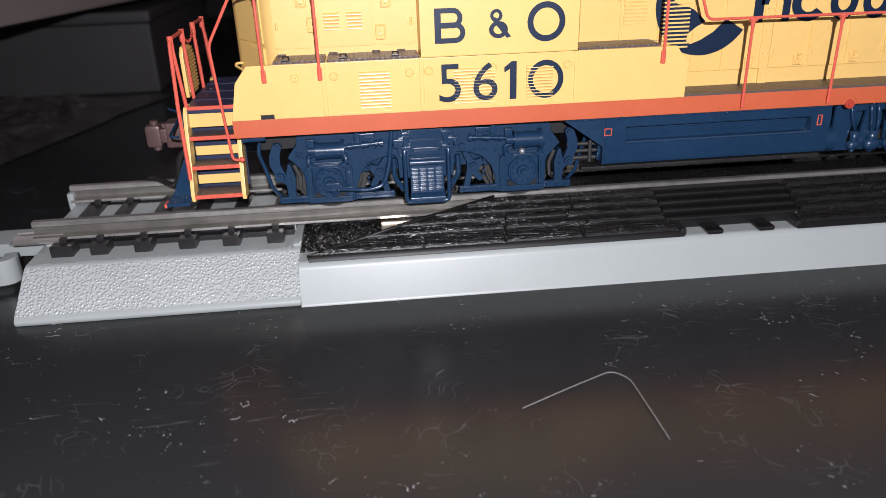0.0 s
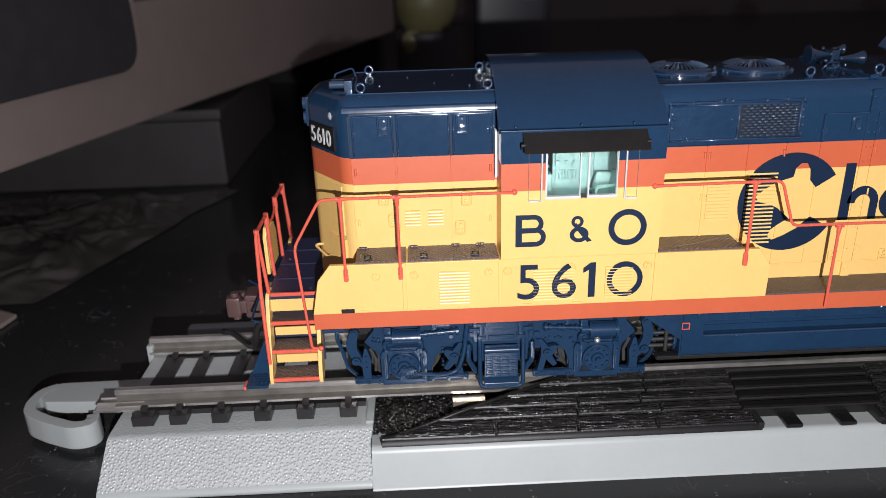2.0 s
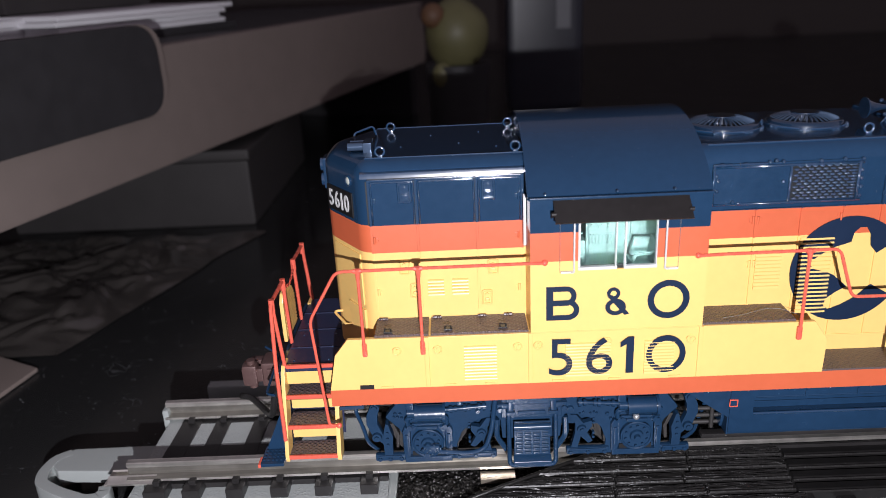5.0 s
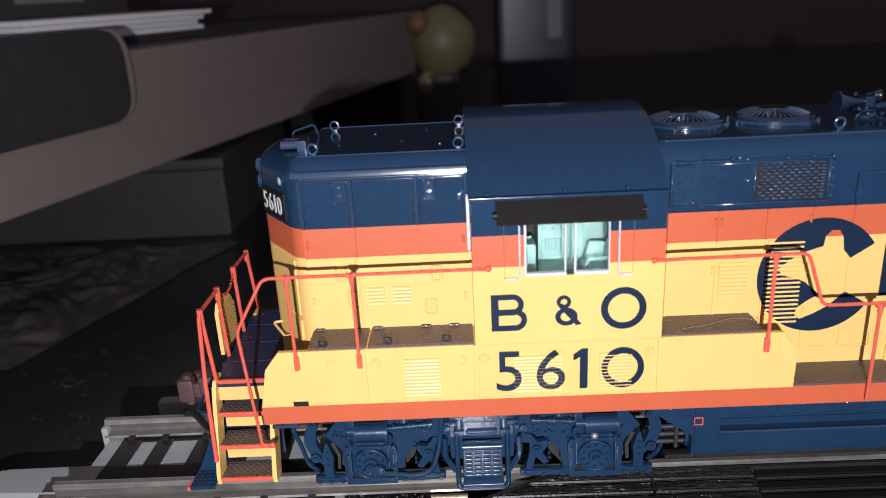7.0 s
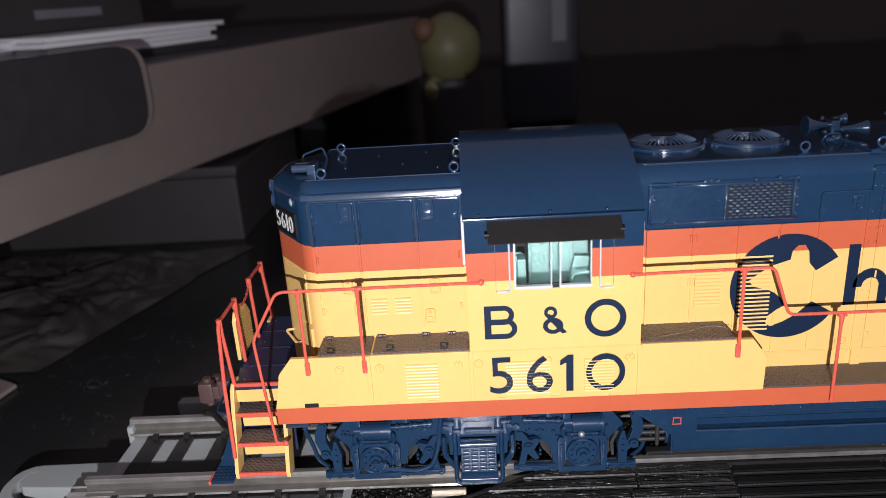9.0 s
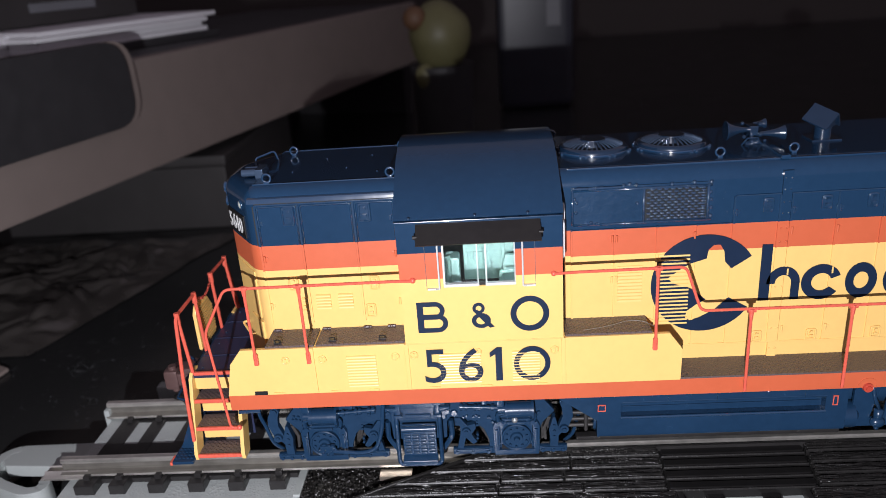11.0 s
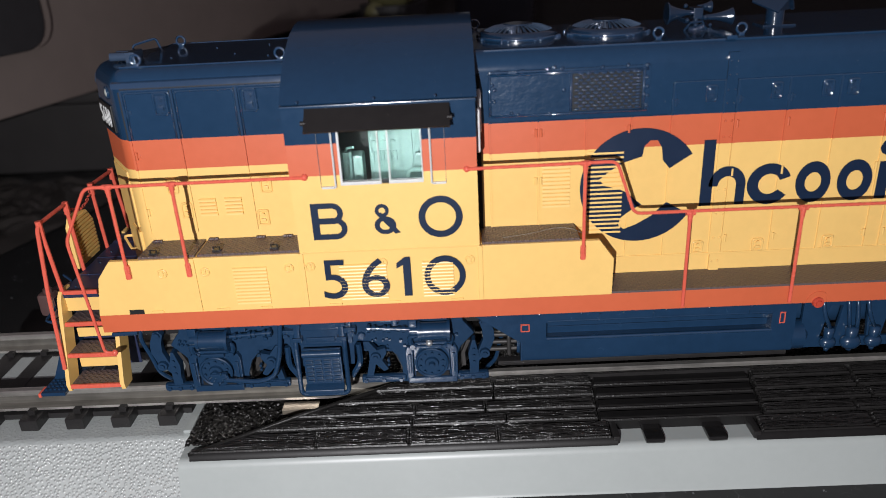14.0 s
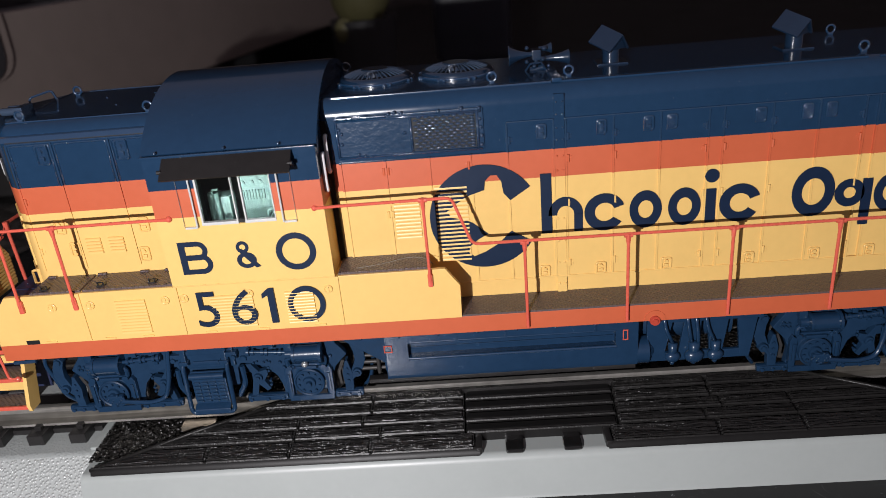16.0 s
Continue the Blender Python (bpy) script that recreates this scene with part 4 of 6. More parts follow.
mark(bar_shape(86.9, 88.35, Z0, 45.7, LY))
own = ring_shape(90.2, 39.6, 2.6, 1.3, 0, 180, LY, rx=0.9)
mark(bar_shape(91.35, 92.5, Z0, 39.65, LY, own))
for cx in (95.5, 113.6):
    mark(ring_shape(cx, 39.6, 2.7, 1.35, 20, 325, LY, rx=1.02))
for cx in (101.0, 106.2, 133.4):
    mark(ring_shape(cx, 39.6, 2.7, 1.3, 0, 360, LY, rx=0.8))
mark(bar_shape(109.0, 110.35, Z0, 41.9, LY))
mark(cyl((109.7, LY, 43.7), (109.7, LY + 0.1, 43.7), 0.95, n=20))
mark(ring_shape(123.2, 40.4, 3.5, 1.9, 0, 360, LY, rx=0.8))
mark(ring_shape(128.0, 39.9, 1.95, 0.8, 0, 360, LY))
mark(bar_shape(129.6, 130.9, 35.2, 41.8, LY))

# roof: two fans, horn, two vents
def lathe(x, y, profile, n):
    """A turned shape: radius and height pairs swept round an upright axis."""
    own = bmesh.new()
    rings = [[own.verts.new((x + q * math.cos(2 * math.pi * k / n), y + q * math.sin(2 * math.pi * k / n), z)) for k in range(n)] for q, z in profile]
    for p, q in zip(rings, rings[1:]):
        for k in range(n):
            own.faces.new((p[k], p[(k + 1) % n], q[(k + 1) % n], q[k]))
    return own


def fan(x, y):
    own = lathe(x, y, [(5.35, 57.4), (5.35, 57.75), (5.1, 57.76), (5.05, 58.25), (4.85, 58.5), (4.5, 58.62), (4.2, 58.5), (4.15, 58.2)], 48)
    ob = part("roof_fan", own, ROOF_DIMMED, loco)
    part("fan_rim", ring3((x, y, 57.85), 5.15, 0.2), NAVY_GLOSS, ob, smooth=True)
    # black disc painted as the dark below the bars
    part("fan_well_shade", cyl((x, y, 58.1), (x, y, 58.26), 4.2, n=40), DARK, ob)
    first = part("fan_bar", tube([(x + 1.9, y, 59.15), (x + 3.2, y, 58.95), (x + 4.4, y, 58.5)], 0.13, 4), FAN_BLADE, ob)
    centre = (Vector((x, y, 58)) - BASE[ob.name]) * U
    for k in range(1, 36):
        bar = new("fan_bar", first.data)
        bar.parent = ob
        bar.matrix_local = Matrix.Translation(centre) @ Matrix.Rotation(2 * math.pi * k / 36, 4, "Z") @ Matrix.Translation(-centre)
    part("fan_hub", cyl((x, y, 58.2), (x, y, 59.35), 2.1, 1.8, n=28), ROOF_DIMMED, ob)
    for k in range(8):
        a = 2 * math.pi * (k + 0.5) / 8
        b = box(-0.35, 0.2, -0.7, 0.7, 57.45, 57.62, b=0.06)
        for q in (-0.42, 0.42):
            ball((0, q, 57.72), 0.25, b, n=7)
        part("fan_bolt", join(None, b, Matrix.Translation((x, y, 0)) @ Matrix.Rotation(a, 4, "Z") @ Matrix.Translation((5.45, 0, 0))), NAVY_GLOSS, ob)


def ring3(c, r, t, n=40):
    return tube([(c[0] + r * math.cos(2 * math.pi * i / n), c[1] + r * math.sin(2 * math.pi * i / n), c[2]) for i in range(n)], t, 6, closed=True)


fan(65.0, -0.4)
fan(76.6, -0.4)
for x, y in ((59.6, 8.2), (81.3, -8.7), (91.4, -8.4), (131.7, 6.7), (129.5, -7.8)):
    lift_ring(x, y, long_hood)
rivets([(x, -9.9, 57.55) for x in np.arange(61, 88, 2.2)], 0.13, ROOF_DIMMED, long_hood)
horn = bmesh.new()
for x0, d, y, z, reach, wide in ((87.6, -1, -2.0, 59.75, 3.5, 1.35), (88.2, 1, -2.3, 59.1, 3.9, 1.0), (88.3, 1, -0.6, 60.2, 1.6, 0.7)):
    for k in range(6):
        u0, u1 = k / 6, (k + 1) / 6
        cyl((x0 + d * reach * u0, y, z), (x0 + d * reach * u1, y, z), 0.3 + (wide - 0.3) * u0 ** 2.2, 0.3 + (wide - 0.3) * u1 ** 2.2, n=20, bm=horn, caps=False)
    cyl((x0 + d * (reach - 0.02), y, z), (x0 + d * (reach + 0.16), y, z), wide + 0.07, n=20, bm=horn)
box(87.2, 88.4, -2.9, -0.6, 59.0, 60.4, horn, b=0.15)
cyl((87.8, -2.0, 57.4), (87.8, -2.0, 59.2), 0.35, n=10, bm=horn)
cyl((86.9, -2.0, 57.5), (88.8, -2.0, 57.9), 0.5, n=10, bm=horn)
for p, r in (((86.4, -2.9, 58.9), 0.3), ((88.6, -3.2, 59.2), 0.34), ((87.4, -3.3, 58.3), 0.3), ((88.9, -1.9, 60.4), 0.4), ((86.6, -1.2, 60.5), 0.3), ((89.4, -2.9, 58.2), 0.26)):
    ball(p, r, horn, n=7)
tube([(86.2, -2.6, 57.6), (86.9, -2.8, 58.6), (88.4, -2.8, 58.7), (89.0, -2.6, 57.6)], 0.16, 6, horn)
part("air_horn", horn, ROOF_DIMMED, long_hood, "navy air horn cluster", smooth=False)


def vent(x, y):
    ob = part("roof_vent", cyl((x, y, 57.7), (x, y, 60.6), 1.15, n=24), ROOF_DIMMED, loco, "navy roof vent with a gabled cap")
    part("vent_base", box(x - 2.1, x + 2.1, y - 1.9, y + 1.9, 57.45, 57.85, b=0.1), ROOF_DIMMED, ob)
    cap = prism([(x - 2.1, 60.0), (x - 1.95, 59.75), (x, 61.75), (x + 1.95, 59.75), (x + 2.1, 60.0), (x, 62.15)], "y", y - 1.9, y + 2.0, b=0.06)
    spin = Matrix.Translation((x, y, 61)) @ Matrix.Rotation(radians(40), 4, "Z") @ Matrix.Rotation(radians(18), 4, "X") @ Matrix.Translation((-x, -y, -61))
    part("vent_cap", join(None, cap, spin), ROOF_DIMMED, ob)
    part("vent_gable", join(None, prism([(x - 1.75, 59.9), (x + 1.75, 59.9), (x, 61.7)], "y", y - 1.6, y + 1.7), spin), ROOF_DIMMED, ob)


vent(98.2, -1.2)
vent(123.2, -1.2)

# cab: hollow, with an open-able sliding window in each side
WX0, WX1, WZ0, WZ1 = 42.3, 52.2, 43.85, 50.4
cab = part("cab", stripe_faces(striped(36.3, 58.55, -CY, CY, 35.2, 36.0)), PAINT, loco)
for s in (-1, 1):
    w = bmesh.new()
    a, b = sorted((s * (CY - 0.8), s * CY))
    for x0, x1, z0, z1 in ((36.3, WX0, 36.0, 53.5), (WX1, 58.55, 36.0, 53.5), (WX0, WX1, 36.0, WZ0), (WX0, WX1, WZ1, 53.5)):
        striped(x0, x1, a, b, z0, z1, w)
    bmesh.ops.remove_doubles(w, verts=w.verts, dist=0.01)
    part("cab_side", stripe_faces(w), PAINT, cab)
arc = [(24.4 * math.sin(a), 36.5 + 24.4 * math.cos(a)) for a in np.linspace(-0.79, 0.79, 25)]
for x0, x1 in ((36.3, 37.1), (57.75, 58.55)):
    for a, b in ((-CY + 0.8, -HY), (HY, CY - 0.8)):
        part("cab_end", stripe_faces(striped(x0, x1, a, b, 36.0, 53.5)), PAINT, cab)
    part("cab_gable", prism([(max(-CY + 0.3, min(CY - 0.3, y)), z - 0.3) for y, z in arc], "x", x0 + 0.02, x1 - 0.02), NAVY, cab)
shell = [(y, z) for y, z in arc] + [(y * 0.965, z - 0.75) for y, z in reversed(arc)]
part("cab_roof", prism(shell, "x", 36.1, 58.75), NAVY, cab, smooth=False)
part("roof_gutter", box(36.2, 58.6, -CY - 0.35, -CY + 0.1, 53.25, 53.6, b=0.1), NAVY, cab)
for x, z in ((47.0, 53.95), (38.2, 53.9), (54.0, 53.95)):
    rivets([(x, -CY + 0.1, z)], 0.22, NAVY_GLOSS, cab)
part("cab_lip", tube([(36.4, -CY - 0.02, 35.3), (58.5, -CY - 0.02, 35.3)], 0.1, 6), YELLOW, cab)
# interior; near-black floor and two linings carry the cab's unlit depth in their colour
part("cab_floor", box(37.1, 57.7, -16.9, 16.9, 36.0, 36.4), DARK, cab)
part("cab_lining", box(37.15, 37.5, -16.9, 16.9, 36.4, 53.4), DARK, cab)
part("cab_lining", box(57.35, 57.7, -16.9, 16.9, 36.4, 53.4), TEAL, cab)
part("cab_lining", box(37.6, 57.2, -3.2, -2.6, 36.4, 52.6), DARK, cab)
# electrical cabinet: a tall panel with a door, slots and dials
desk = box(44.9, 57.2, -8.3, -3.3, 40.7, 52.6, b=0.2)
box(45.3, 50.6, -8.5, -8.2, 41.4, 51.8, desk, b=0.12)
box(51.0, 56.6, -8.5, -8.2, 42.2, 51.8, desk, b=0.12)
for i in range(8):
    box(45.4 + i * 0.42, 45.6 + i * 0.42, -8.75, -8.4, 43.9, 45.3, desk, b=0.05)
for x in (45.6, 46.9, 48.1):
    cyl((x, -8.75, 46.4), (x, -8.4, 46.4), 0.34, n=12, bm=desk)
    cyl((x, -8.85, 46.4), (x, -8.7, 46.4), 0.16, n=10, bm=desk)
tube(bend([(51.6, -8.5, 49.9), (51.6, -8.9, 49.9), (53.2, -8.9, 49.9), (53.2, -8.9, 48.2), (53.2, -8.5, 48.2)], 0.3), 0.12, 6, desk)
part("electrical_cabinet", desk, TEAL, cab)
# control stand with its column at the front end
stand_ = box(41.4, 44.4, -11.5, -8.6, 36.4, 45.6, b=0.4)
cyl((42.4, -12.0, 40.0), (42.4, -12.0, 46.4), 0.9, 0.75, n=16, bm=stand_)
tube(bend([(42.4, -12.0, 46.2), (42.6, -12.8, 47.0), (43.6, -13.2, 47.2)], 0.4), 0.16, 6, stand_)
part("control_stand", stand_, TEAL, cab)
# driver's seat
seat = box(50.0, 53.2, -14.0, -10.0, 42.0, 42.9, b=0.35)
prism([(50.3, 42.8), (52.9, 42.8), (53.5, 45.3), (51.0, 45.5)], "y", -10.8, -10.0, seat, b=0.3)
prism([(52.5, 42.6), (53.3, 42.6), (54.0, 45.5), (53.2, 45.7)], "y", -14.0, -10.0, seat, b=0.3)
tube(bend([(50.1, -14.2, 43.4), (50.3, -14.2, 44.3), (52.6, -14.2, 44.4), (53.3, -14.2, 45.2)], 0.4), 0.22, 6, seat)
cyl((51.8, -12, 36.4), (51.8, -12, 42.2), 0.7, n=10, bm=seat)
part("cab_seat", seat, TEAL, cab)
# window: two sliding sashes in a white frame, with clear wind deflectors beside it
win = part("side_window", box(WX0, 47.2, -CY - 0.18, -CY + 0.5, WZ0, WZ0 + 0.42, b=0.08), WHITE, loco, "white-framed sliding cab window")
part("window_frame", box(48.05, WX1, -CY - 0.18, -CY + 0.5, WZ0, WZ0 + 0.42, b=0.08), WHITE, win)
# black block painted as shade between the sashes
part("sash_gap_shade", box(47.2, 48.05, -CY + 0.25, -CY + 0.5, WZ0, WZ0 + 0.5), DARK, win)
for x, w in ((WX0 + 0.14, 0.14), (47.05, 0.09), (48.2, 0.11), (WX1 - 0.1, 0.08)):
    part("window_frame", box(x - w, x + w, -CY - 0.1, -CY + 0.45, WZ0 + 0.4, WZ1, b=0.05), WHITE, win)
for x0, x1, yy in ((WX0 + 0.3, 48.2, 0.35), (47.05, WX1 - 0.25, 0.15)):
    g = part("pane", box(x0, x1, -CY + yy, -CY + yy + 0.08, WZ0 + 0.5, WZ1), GLASS, win)
    g.visible_shadow = False
for x0, x1 in ((40.0, 41.75), (53.15, 54.85)):
    inner, outer = (x1, x0) if x0 < 45 else (x0, x1)
    fr = tube([(outer, -CY - 0.15, 43.75), (inner, -CY - 0.45, 43.75), (inner, -CY - 0.45, 50.6), (outer, -CY - 0.15, 50.6)], 0.045, 5, closed=True)
    part("wind_deflector", fr, CHROME, cab)
    part("deflector_edge", tube([(inner, -CY - 0.4, 43.75), (inner, -CY - 0.4, 50.6)], 0.12, 6), WHITE, cab)
    part("deflector_foot", box(min(inner, outer) + 0.1, max(inner, outer), -CY - 0.4, -CY + 0.05, 43.6, 43.85, b=0.06), WHITE, cab)
awn = prism([(-18.0, 53.35), (-17.85, 53.1), (-20.35, 50.95), (-20.55, 51.15)], "x", 39.1, 55.6)
awning = part("awning", awn, AWNING, loco, "charcoal window awning")
for x in (39.3, 55.3):
    part("awning_bracket", tube([(x, -CY, 51.5), (x, -20.2, 51.0)], 0.14, 5), AWNING, awning)
    q = -0.35 if x < 45 else 0.35
    part("awning_pivot", cyl((x, -19.4, 51.9), (x + q * 1.6, -19.4, 51.9), 0.28, n=10, bm=tube([(x + q, -CY, 51.0), (x + q, -19.4, 51.9)], 0.15, 6)), AWNING, awning)
# white grab irons at the cab corners
for x, y, z0, z1, q in ((36.05, -13.6, 46.0, 52.6, 0.2), (58.85, -15.5, 46.6, 51.5, 0.28), (59.1, -13.5, 48.5, 53.3, 0.28)):
    part("cab_grab_iron", tube(bend([(x, y + 0.8, z0), (x, y, z0), (x, y, z1), (x, y + 0.8, z1)], 0.4), q, 8), GRAB_WHITE, cab, smooth=True)
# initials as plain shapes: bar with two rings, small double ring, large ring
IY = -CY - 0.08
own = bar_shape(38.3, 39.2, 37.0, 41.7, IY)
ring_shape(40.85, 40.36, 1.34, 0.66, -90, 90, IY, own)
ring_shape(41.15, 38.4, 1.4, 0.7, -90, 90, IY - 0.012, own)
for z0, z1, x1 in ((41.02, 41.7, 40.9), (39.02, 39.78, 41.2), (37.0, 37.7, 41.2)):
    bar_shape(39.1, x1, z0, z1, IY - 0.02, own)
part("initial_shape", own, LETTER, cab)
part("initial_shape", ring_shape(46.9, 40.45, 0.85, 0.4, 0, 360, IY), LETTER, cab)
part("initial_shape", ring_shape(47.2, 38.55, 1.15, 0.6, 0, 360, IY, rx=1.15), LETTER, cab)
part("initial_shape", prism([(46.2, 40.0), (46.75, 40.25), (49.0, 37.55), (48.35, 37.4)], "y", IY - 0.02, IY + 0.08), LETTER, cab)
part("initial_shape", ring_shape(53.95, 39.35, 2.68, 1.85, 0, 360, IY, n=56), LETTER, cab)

# sill, decks and side boxes
sill = part("sill", box(SX0, SX1, -17.2, 17.2, 25.0, 27.6, b=0.12), ORANGE, loco)
# near-black block: the shade below the sill is part of its colour
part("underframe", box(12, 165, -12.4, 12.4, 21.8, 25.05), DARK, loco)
for s in (-1, 1):
    a, b = sorted((s * (HY + 0.02), s * 17.15))
    part("walkway", box(75.2, SX1 - 0.3, a, b, 27.55, 27.85), WALK, loco, "brown tread-plate walkway")
    a, b = sorted((s * (HY - 0.3), s * BY))
    out = [(9.25, 27.55), (75.15, 27.55), (75.25, 32.5), (73.4, 35.1), (12.1, 35.1), (10.3, 32.8)]
    a3, b3 = sorted((s * (BY - 0.7), s * BY))
    bx = part("side_box", prism(out, "y", a3, b3, b=0.12), YELLOW, loco)
    a3, b3 = sorted((s * (HY - 0.3), s * (BY - 0.7)))
    part("box_body", prism([(15.7, 27.55), (71.1, 27.55), (71.1, 35.1), (15.7, 35.1)], "y", a3, b3), YELLOW, bx)
    part("box_well", box(9.4, 15.7, a3, b3, 27.62, 28.0), DECK, bx)
    part("box_well", box(71.1, 75.1, a3, b3, 27.62, 27.9), WALK, bx)
    y = s * BY
    for x0, x1 in ((15.75, 22.9), (23.2, 36.1), (58.9, 71.0)):
        a2, b2 = sorted((s * (HY + 0.05), s * (BY - 0.35)))
        tp = part("tread_plate", box(x0, x1, a2, b2, 35.05, 35.4, b=0.06), BROWN, bx, "brown diamond tread plate")
    if s < 0:
        for x, q in ((17.5, -16.0), (25.5, -15.8), (32.8, -15.8)):
            h = box(x - 0.55, x + 0.55, q - 0.5, q + 0.5, 35.4, 35.6, b=0.06)
            tube([(x - 0.4, q - 0.2, 35.6), (x - 0.4, q - 0.2, 35.95), (x + 0.4, q - 0.2, 35.95), (x + 0.4, q - 0.2, 35.6)], 0.12, 5, h)
            part("lift_handle", h, BLACK, bx)
        for x in (16.6, 24.0, 30.2, 33.8):
            part("plate_hinge", cyl((x - 0.6, -HY - 0.35, 35.45), (x + 0.6, -HY - 0.35, 35.45), 0.2, n=8), BROWN, bx)
        for x in (22.55, 36.3, 58.6):
            part("box_seam", box(x - 0.3, x + 0.3, -BY - 0.2, -BY + 0.1, 27.7, 35.1, b=0.1), YELLOW, bx)
        for x, z in ((18.6, 33.2), (24.0, 33.2), (34.6, 33.2), (37.3, 33.3), (46.4, 33.4), (57.3, 33.3)):
            own = cyl((x, -BY - 0.1, z), (x, -BY + 0.1, z), 0.55, n=18)
            tube([(x + 0.52 * math.cos(q), -BY - 0.1, z + 0.52 * math.sin(q)) for q in (2 * math.pi * k / 18 for k in range(18))], 0.12, 6, own, closed=True)
            box(x - 0.14, x + 0.14, -BY - 0.24, -BY, z - 0.32, z + 0.32, own, b=0.05)
            part("box_latch", own, YELLOW, bx)
        louvres(27.5, 31.8, 28.4, 33.6, 11, bx, BY, YELLOW_GLOSS, 0.3)
        louvres(40.9, 46.8, 28.4, 33.4, 11, bx, BY, YELLOW_GLOSS, 0.315)
        louvres(51.3, 55.2, 28.4, 33.4, 11, bx, BY, YELLOW_GLOSS, 0.315)
        # black patch paints the shade of a notch
        part("notch_shade", box(13.3, 15.2, -BY - 0.03, -BY + 0.2, 27.6, 28.25), DARK, bx)
        for x in (17.0, 25.5, 31.0, 40.0, 47.5, 55.5):
            part("box_foot", box(x - 0.8, x + 0.8, -BY - 0.16, -BY + 0.1, 27.75, 28.0, b=0.05), YELLOW, bx)
        for ch, x0, x1, wt in (("5", 38.7, 41.8, 0.0), ("6", 43.6, 47.1, 0.0)):
            writing(ch, x0, x1, 28.75, 34.1, -BY - 0.312, LETTER, bx, wt, "road_figure")
        part("road_figure", prism([(48.9, 28.75), (49.85, 28.75), (49.85, 34.1), (49.15, 34.1), (48.1, 33.3), (48.1, 32.6), (48.9, 33.05)], "y", -BY - 0.3, -BY - 0.18), LETTER, bx)
        part("road_figure", ring_shape(54.1, 31.35, 2.72, 1.95, 0, 360, -BY - 0.3, rx=0.95, n=56), LETTER, bx)
filler = ring_shape(101.5, 25.2, 1.45, 1.1, 0, 180, -17.3)
part("fuel_filler", filler, ORANGE, sill, "red round fuel filler cap")
cap_ = cyl((101.5, -17.5, 25.1), (101.5, -17.1, 25.1), 0.68, 0.74, n=20)
cyl((101.5, -17.75, 25.1), (101.5, -17.4, 25.1), 0.36, 0.42, n=12, bm=cap_)
part("filler_cap", cap_, FILLER_RED, sill, "glossy red filler cap")
part("pipe_end", tube([(10.2, -17.0, 24.6), (13.5, -17.0, 24.7)], 0.3, 6), TRUCK_BLUE, sill)

# front platform and steps, mirrored to the far end by copies
front = part("front_platform", box(1.6, 12.5, -11.9, 11.9, 27.65, 28.4, b=0.1), DECK, loco, "dark blue end platform")
rivets([(x, y, 28.42) for x in (3.0, 8.0) for y in np.arange(-10, 11, 4)], 0.16, NAVY_GLOSS, front)
for y in (-6.0, 0.0, 6.0):
    part("deck_seam", box(1.7, 9.2, y - 0.12, y + 0.12, 28.35, 28.5), DECK, front)
part("pilot_plate", box(0.6, 1.7, -11.9, 11.9, 14.6, 27.7, b=0.15), TRUCK_BLUE, front)
for s in (-1, 1):
    st = part("stair_back", box(1.7, 9.2, min(s * 8.9, s * 9.2), max(s * 8.9, s * 9.2), 15.5, 27.6), DECK, loco)
    for x0, x1 in ((1.5, 2.05), (8.9, 9.5)):
        o = [(s * 13.6, 15.4), (s * 15.9, 15.4), (s * 16.1, 16.5), (s * 12.7, 27.9), (s * 11.9, 28.7), (s * 9.6, 28.7), (s * 10.4, 26.6)]
        part("stringer", prism(o, "x", x0, x1, b=0.08), YELLOW, st)
    for z, yo in ((15.9, 15.9), (20.0, 14.6), (24.1, 13.2)):
        a, b = sorted((s * (yo - 3.8), s * yo))
        tr = part("tread", box(2.05, 8.9, a, b, z, z + 0.4), BROWN, st)
        a, b = sorted((s * (yo - 0.25), s * (yo + 0.15)))
        part("tread_edge", box(2.0, 8.95, a, b, z - 0.1, z + 0.5, b=0.1), RAIL_RED, st)
        a, b = sorted((s * (yo - 3.9), s * (yo - 3.6)))
        part("riser", box(2.05, 8.9, a, b, z + 1.1, z + 2.5, b=0.1), YELLOW, st)
    part("riser", box(2.05, 8.9, min(s * 11.4, s * 11.7), max(s * 11.4, s * 11.7), 25.6, 28.2, b=0.06), YELLOW, st)
    if s < 0:
        part("deck_edge", box(2.2, 9.0, min(s * 11.6, s * 12.05), max(s * 11.6, s * 12.05), 28.2, 28.75, b=0.1), RAIL_RED, st)
    foot = box(-2.2, 1.2, min(s * 12.0, s * 16.4), max(s * 12.0, s * 16.4), 15.0, 15.5, b=0.08)
    fb = part("footboard", foot, TRUCK_BLUE, loco)
    for i in range(5):
        for j in range(5):
            part("foot_stud", box(-1.9 + i * 0.62, -1.6 + i * 0.62, s * (12.5 + j * 0.75) - 0.15, s * (12.5 + j * 0.75) + 0.15, 15.45, 15.65), TRUCK_BLUE, fb) if s < 0 else None
    part("foot_edge", box(-2.5, -2.1, min(s * 14.6, s * 16.5), max(s * 14.6, s * 16.5), 14.9, 15.5, b=0.08), RAIL_RED, fb)
    part("foot_bracket", prism([(-2.0, 15.4), (0.7, 15.4), (0.7, 21.5)], "y", s * 12.3, s * 12.8), TRUCK_BLUE, fb)

